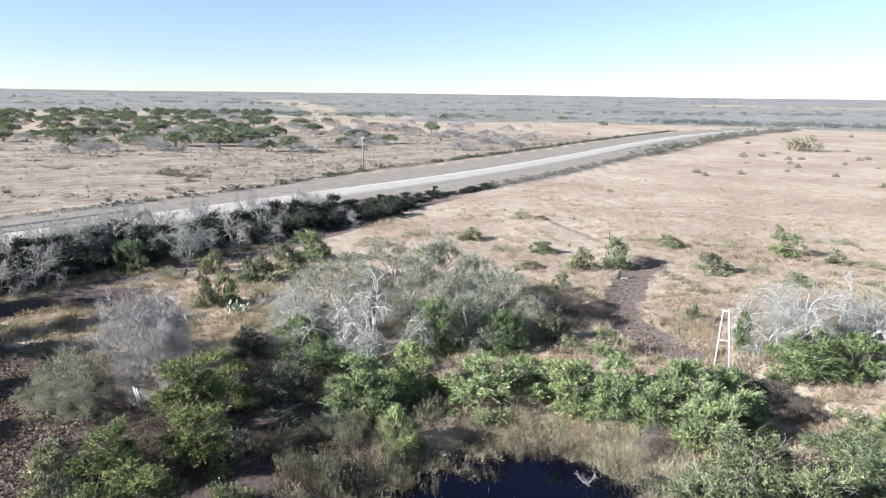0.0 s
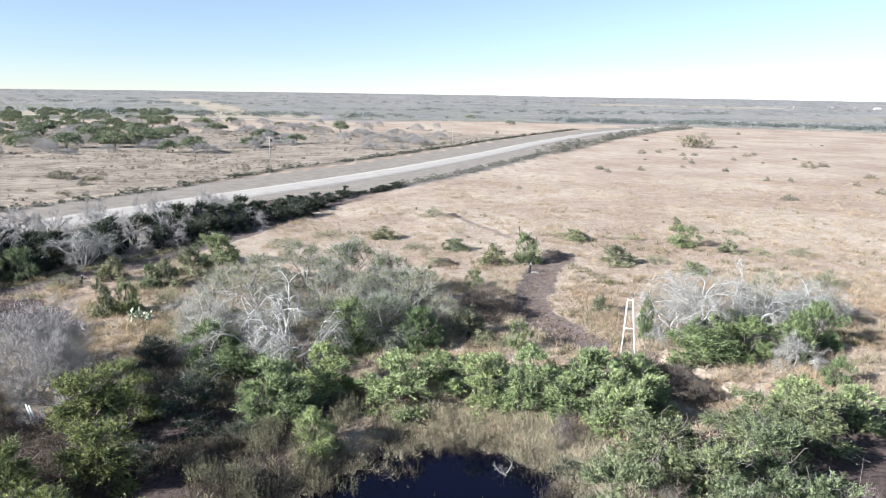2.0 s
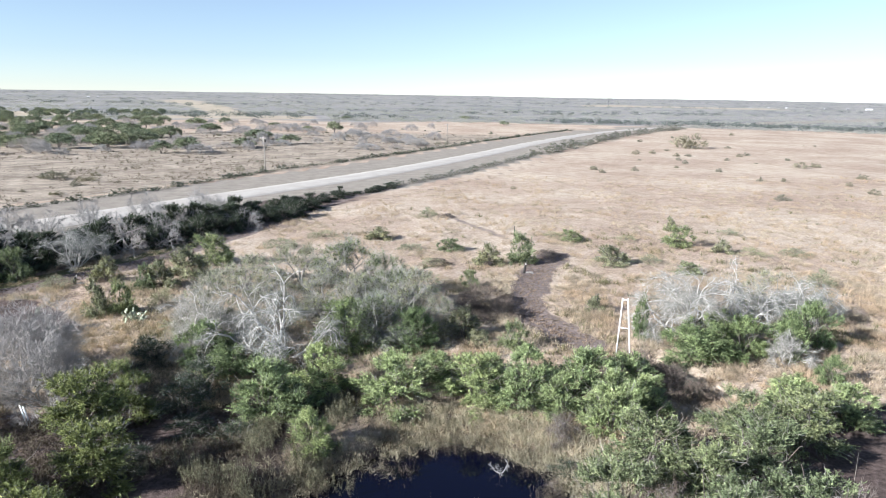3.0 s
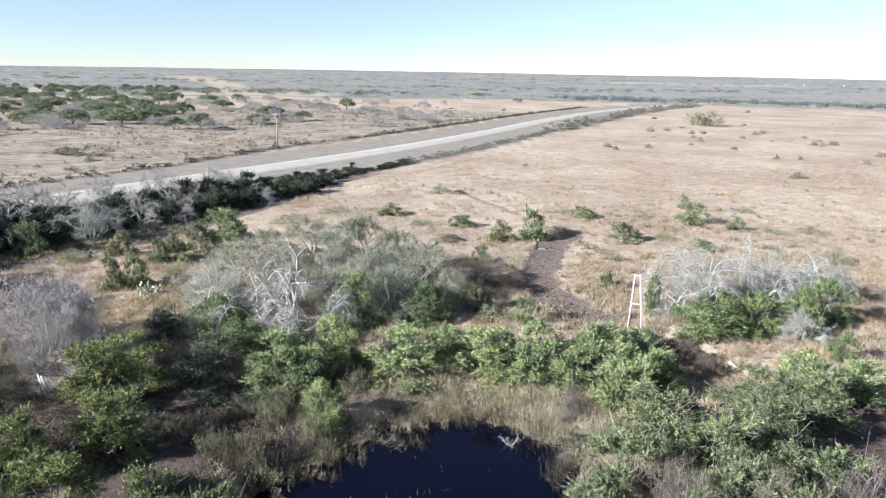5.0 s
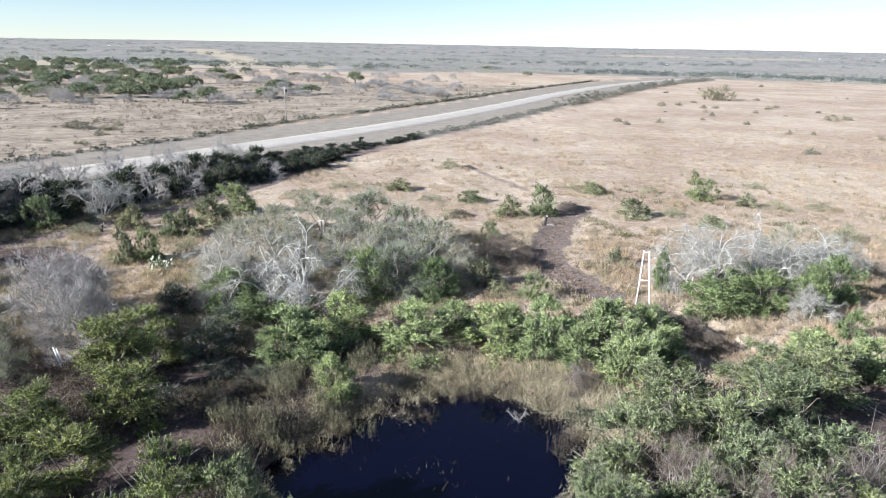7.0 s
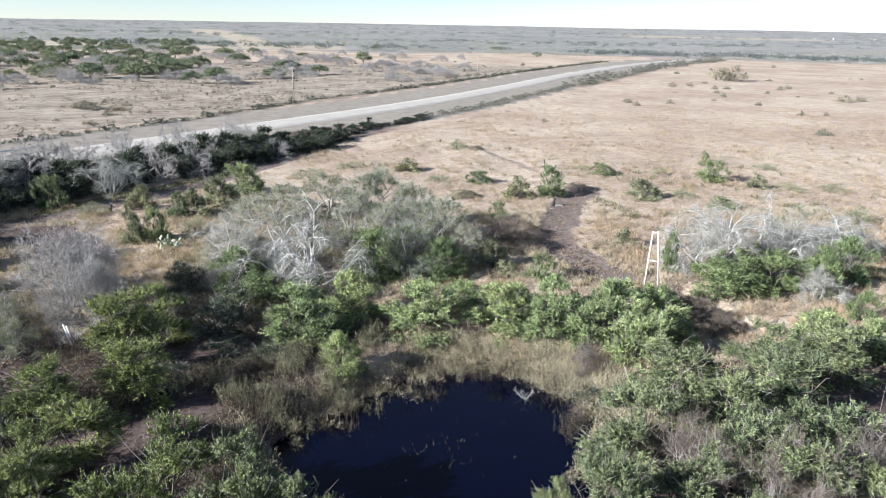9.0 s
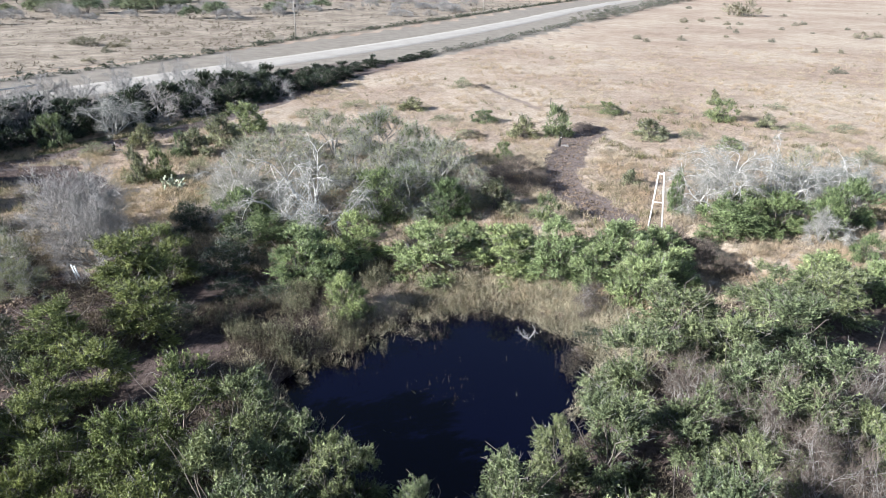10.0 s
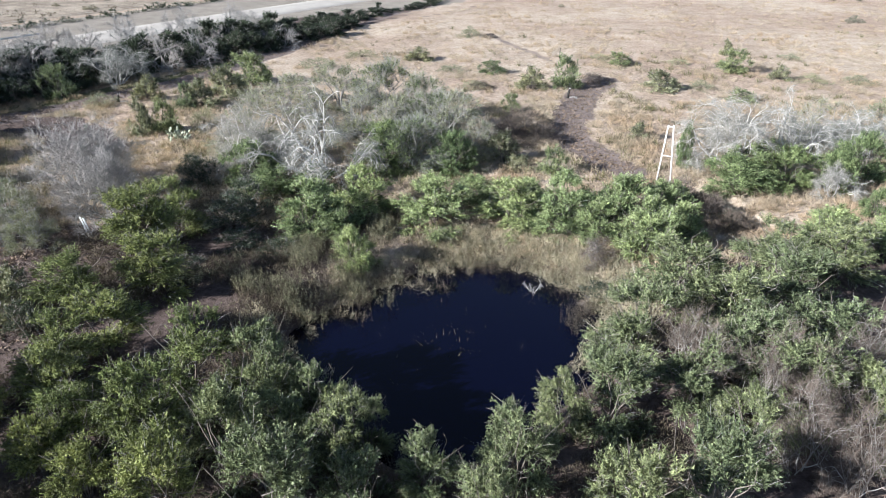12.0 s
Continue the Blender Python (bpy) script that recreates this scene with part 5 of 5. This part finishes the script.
for z in (0.45, 0.8, 1.15):
    piece("wire", mesh_of("wire", *tube([q + Vector((0, 0, z)) for q in fence_feet], [0.008] * len(fence_feet), 3), MAT_STEEL), fence)

# guardrail on the road's far side
rail = thing("guardrail", (*along_road(0, -1.2), 0), "galvanised steel guardrail on posts beside the road", "guardrail")
prof = [(-0.04, 0.45), (0.03, 0.5), (-0.03, 0.575), (0.03, 0.65), (-0.04, 0.72)]
gv, gf = [], []
base = Vector(along_road(0, -1.2))
for s in range(-90, -26, 4):
    for o, z in prof:
        q = Vector(along_road(s, -1.2 + o)) - base
        gv.append((q.x, q.y, z))
    for o, z in reversed(prof):
        q = Vector(along_road(s, -1.212 + o)) - base
        gv.append((q.x, q.y, z))
ns = len(range(-90, -26, 4))
for k in range(ns - 1):
    for j in range(10):
        gf.append((k * 10 + j, k * 10 + (j + 1) % 10, (k + 1) * 10 + (j + 1) % 10, (k + 1) * 10 + j))
piece("beam", mesh_of("beam", gv, gf, MAT_STEEL), rail)
gp = mesh_of("rail_post", *box(0, 0, 0.3, 0.11, 0.11, 0.8, 0.01), MAT_POLE)
for k in range(34):
    q = Vector(along_road(-90 + k * 1.9, -1.32)) - base
    ob = piece("post", gp, rail)
    ob.location = (q.x, q.y, -0.1)


# prickly pear: flat oval pads stacked on one another
def pad(c, up_, face, length, width, thick=0.035):
    up_, face = up_.normalized(), face.normalized()
    side = up_.cross(face).normalized()
    vs, fs = [], []
    rings, seg = 5, 10
    for i in range(rings + 1):
        t = math.pi * i / rings
        zz, rr = -math.cos(t), math.sin(t)
        for j in range(seg):
            a = 6.283 * j / seg
            vs.append(c + up_ * (length / 2) * (zz + 1) + side * (width / 2) * rr * math.cos(a) + face * thick * rr * math.sin(a))
    for i in range(rings):
        for j in range(seg):
            fs.append((i * seg + j, i * seg + (j + 1) % seg, (i + 1) * seg + (j + 1) % seg, (i + 1) * seg + j))
    return vs, fs


def cactus(x, y, n, seed, spread=0.75):
    r = random.Random(seed)
    e = thing("prickly_pear_cactus", (x, y, ground_at(x, y)), "clump of pale grey-green prickly pear cactus pads in dry grass", "cactus", "prickly pears")
    for k in range(n):
        base = Vector((r.gauss(0, spread * 0.6), r.gauss(0, spread * 0.4), -0.03))
        d = Vector((r.uniform(-0.5, 0.5), r.uniform(-0.5, 0.5), 1))
        for lvl in range(r.choice((2, 3, 4))):
            ln = r.uniform(0.26, 0.4)
            fc = Vector((r.gauss(0, 1), r.gauss(0, 1), 0.1))
            piece("pad", mesh_of("pad", *pad(base, d, fc, ln, ln * 0.75), MAT_CACTUS, True), e)
            base = base + d.normalized() * ln * 0.93
            d = Vector((d.x + r.uniform(-0.6, 0.6), d.y + r.uniform(-0.6, 0.6), 1))
    return e


cactus(CACTUS[0][0], CACTUS[0][1], 22, 3)
cactus(-29.0, 64.5, 3, 4, 0.4)

# small whitish stakes by the left thicket, and a weathered bin stand beside them
st = thing("white_stakes", (STUMP[0][0], STUMP[0][1], ground_at(*STUMP[0])), "pair of whitish leaning stakes at a thicket edge", "stake")
pole_piece("stake", st, (0.05, 0, -0.2), (-0.35, 0.1, 1.35), 0.07, 0.05, MAT_WHITEWOOD)
pole_piece("stake", st, (0.22, 0.05, -0.2), (-0.12, 0.0, 1.3), 0.06, 0.05, MAT_WHITEWOOD)

stake = thing("thin_stake", (MISC[2][0], MISC[2][1], ground_at(*MISC[2])), "thin dark stake standing in dry grass", "stake")
pole_piece("shaft", stake, (0, 0, -0.2), (0, 0, 1.5), 0.06, 0.05, MAT_BLACK)
pole_piece("collar", stake, (0, 0, 0.5), (0, 0, 0.75), 0.09, 0.09, MAT_POLE)


# white rack by the thicket
rk = thing("white_rack", (STUMP[1][0], STUMP[1][1], ground_at(*STUMP[1])), "small white metal rack half hidden in a thicket", "rack")
pole_piece("post", rk, (-0.3, 0, -0.2), (-0.32, 0, 1.5), 0.04, 0.04, MAT_WHITEWOOD)
pole_piece("post", rk, (0.35, 0, -0.2), (0.33, 0, 1.35), 0.04, 0.04, MAT_WHITEWOOD)
pole_piece("bar", rk, (-0.36, 0, 1.3), (0.38, 0, 1.25), 0.045, 0.045, MAT_WHITEWOOD)
piece("panel", mesh_of("panel", *box(0.3, 0.02, 0.9, 0.3, 0.03, 0.5, 0.008), MAT_WHITEWOOD), rk)


def stump(x, y, hgt, seed):
    """A burnt stump with a splintered pale top and a few pale stones at its foot."""
    r = random.Random(seed)
    e = thing("burnt_stump", (x, y, ground_at(x, y)), "blackened tree stump with a pale splintered top in dry grass", "stump", "burnt stumps")
    path = [(0, 0, -0.15), (0.04, 0.02, hgt * 0.35), (0.1, 0.0, hgt * 0.7), (0.2, 0.03, hgt)]
    piece("trunk", mesh_of("trunk", *tube(path, [0.2, 0.15, 0.13, 0.09], 9), MAT_BLACK, True), e)
    for k in range(4):
        a_ = k * 1.57 + r.random()
        piece("splinter", mesh_of("splinter", *tube([(0.19 + 0.05 * math.cos(a_), 0.03 + 0.05 * math.sin(a_), hgt - 0.12), (0.23 + 0.1 * math.cos(a_), 0.03 + 0.1 * math.sin(a_), hgt + r.uniform(0.05, 0.25))], [0.04, 0.01], 5), MAT_PALEBARK), e)
    for k in range(3):
        bm = bmesh.new()
        bmesh.ops.create_icosphere(bm, subdivisions=1, radius=r.uniform(0.14, 0.24))
        for v_ in bm.verts:
            v_.co *= r.uniform(0.75, 1.2)
            v_.co.z *= 0.6
            v_.co += Vector((0.35 + 0.28 * k, r.uniform(-0.15, 0.15), 0.06))
        me = bpy.data.meshes.new("stone")
        bm.to_mesh(me)
        bm.free()
        me.materials.append(MAT_GREYBARK)
        piece("stone", me, e, "pale stone")


stump(MISC[0][0], MISC[0][1], 0.8, 2)
stump(MISC[1][0], MISC[1][1], 1.0, 5)

# a dead branch lying in the water, bleached
bx0, by0 = BRANCH[0]
db = thing("fallen_branch", (bx0, by0, WATER_Z + 0.02), "bleached dead branch lying in the pond", "branch")
parts, loose_ends = [], []
for a in (0.2, 2.6, 4.4):
    branching(np.random.default_rng(int(a * 10)), np.array((0.1 * math.cos(a), 0.1 * math.sin(a), 0.0)), np.array((math.cos(a), 0.5 * math.sin(a), 0.45)), 0.36, 0.022, 3, parts, loose_ends, 0.0, 0.5)
piece("limb", mesh_of("limb", *join(parts), MAT_PALEBARK, True), db)

# far houses
def house(x, y, w_, d_, h_, turn):
    z = ground_at(x, y)
    e = thing("farm_house", (x, y, z), "small white farm building far off among brush", "house", "farm buildings on the plain")
    e.rotation_euler = (0, 0, turn)
    piece("wall", mesh_of("wall", *box(0, 0, h_ / 2 - 0.2, w_, d_, h_ + 0.4), MAT_HOUSE), e)
    o = 0.5
    vs = [(-w_ / 2 - o, -d_ / 2 - o, h_), (w_ / 2 + o, -d_ / 2 - o, h_), (w_ / 2 + o, d_ / 2 + o, h_), (-w_ / 2 - o, d_ / 2 + o, h_), (-w_ / 2 - o, 0, h_ + d_ * 0.28), (w_ / 2 + o, 0, h_ + d_ * 0.28)]
    piece("roof", mesh_of("roof", vs, [(0, 1, 5, 4), (2, 3, 4, 5), (1, 2, 5), (3, 0, 4), (3, 2, 1, 0)], MAT_ROOF), e)
    for q in (-0.3, 0.0, 0.3):
        wob = piece("window", mesh_of("window", *box(q * w_, -d_ / 2 - 0.03, h_ * 0.55, 1.2, 0.06, 1.2), MAT_DARKGLASS), e)


hs = random.Random(12)
for bear, dd, ww in HOUSES:
    a = math.radians(bear)
    house(dd * math.sin(a), dd * math.cos(a), ww * hs.uniform(0.2, 0.35), ww * 0.22, 2.4, hs.uniform(-0.4, 0.4))
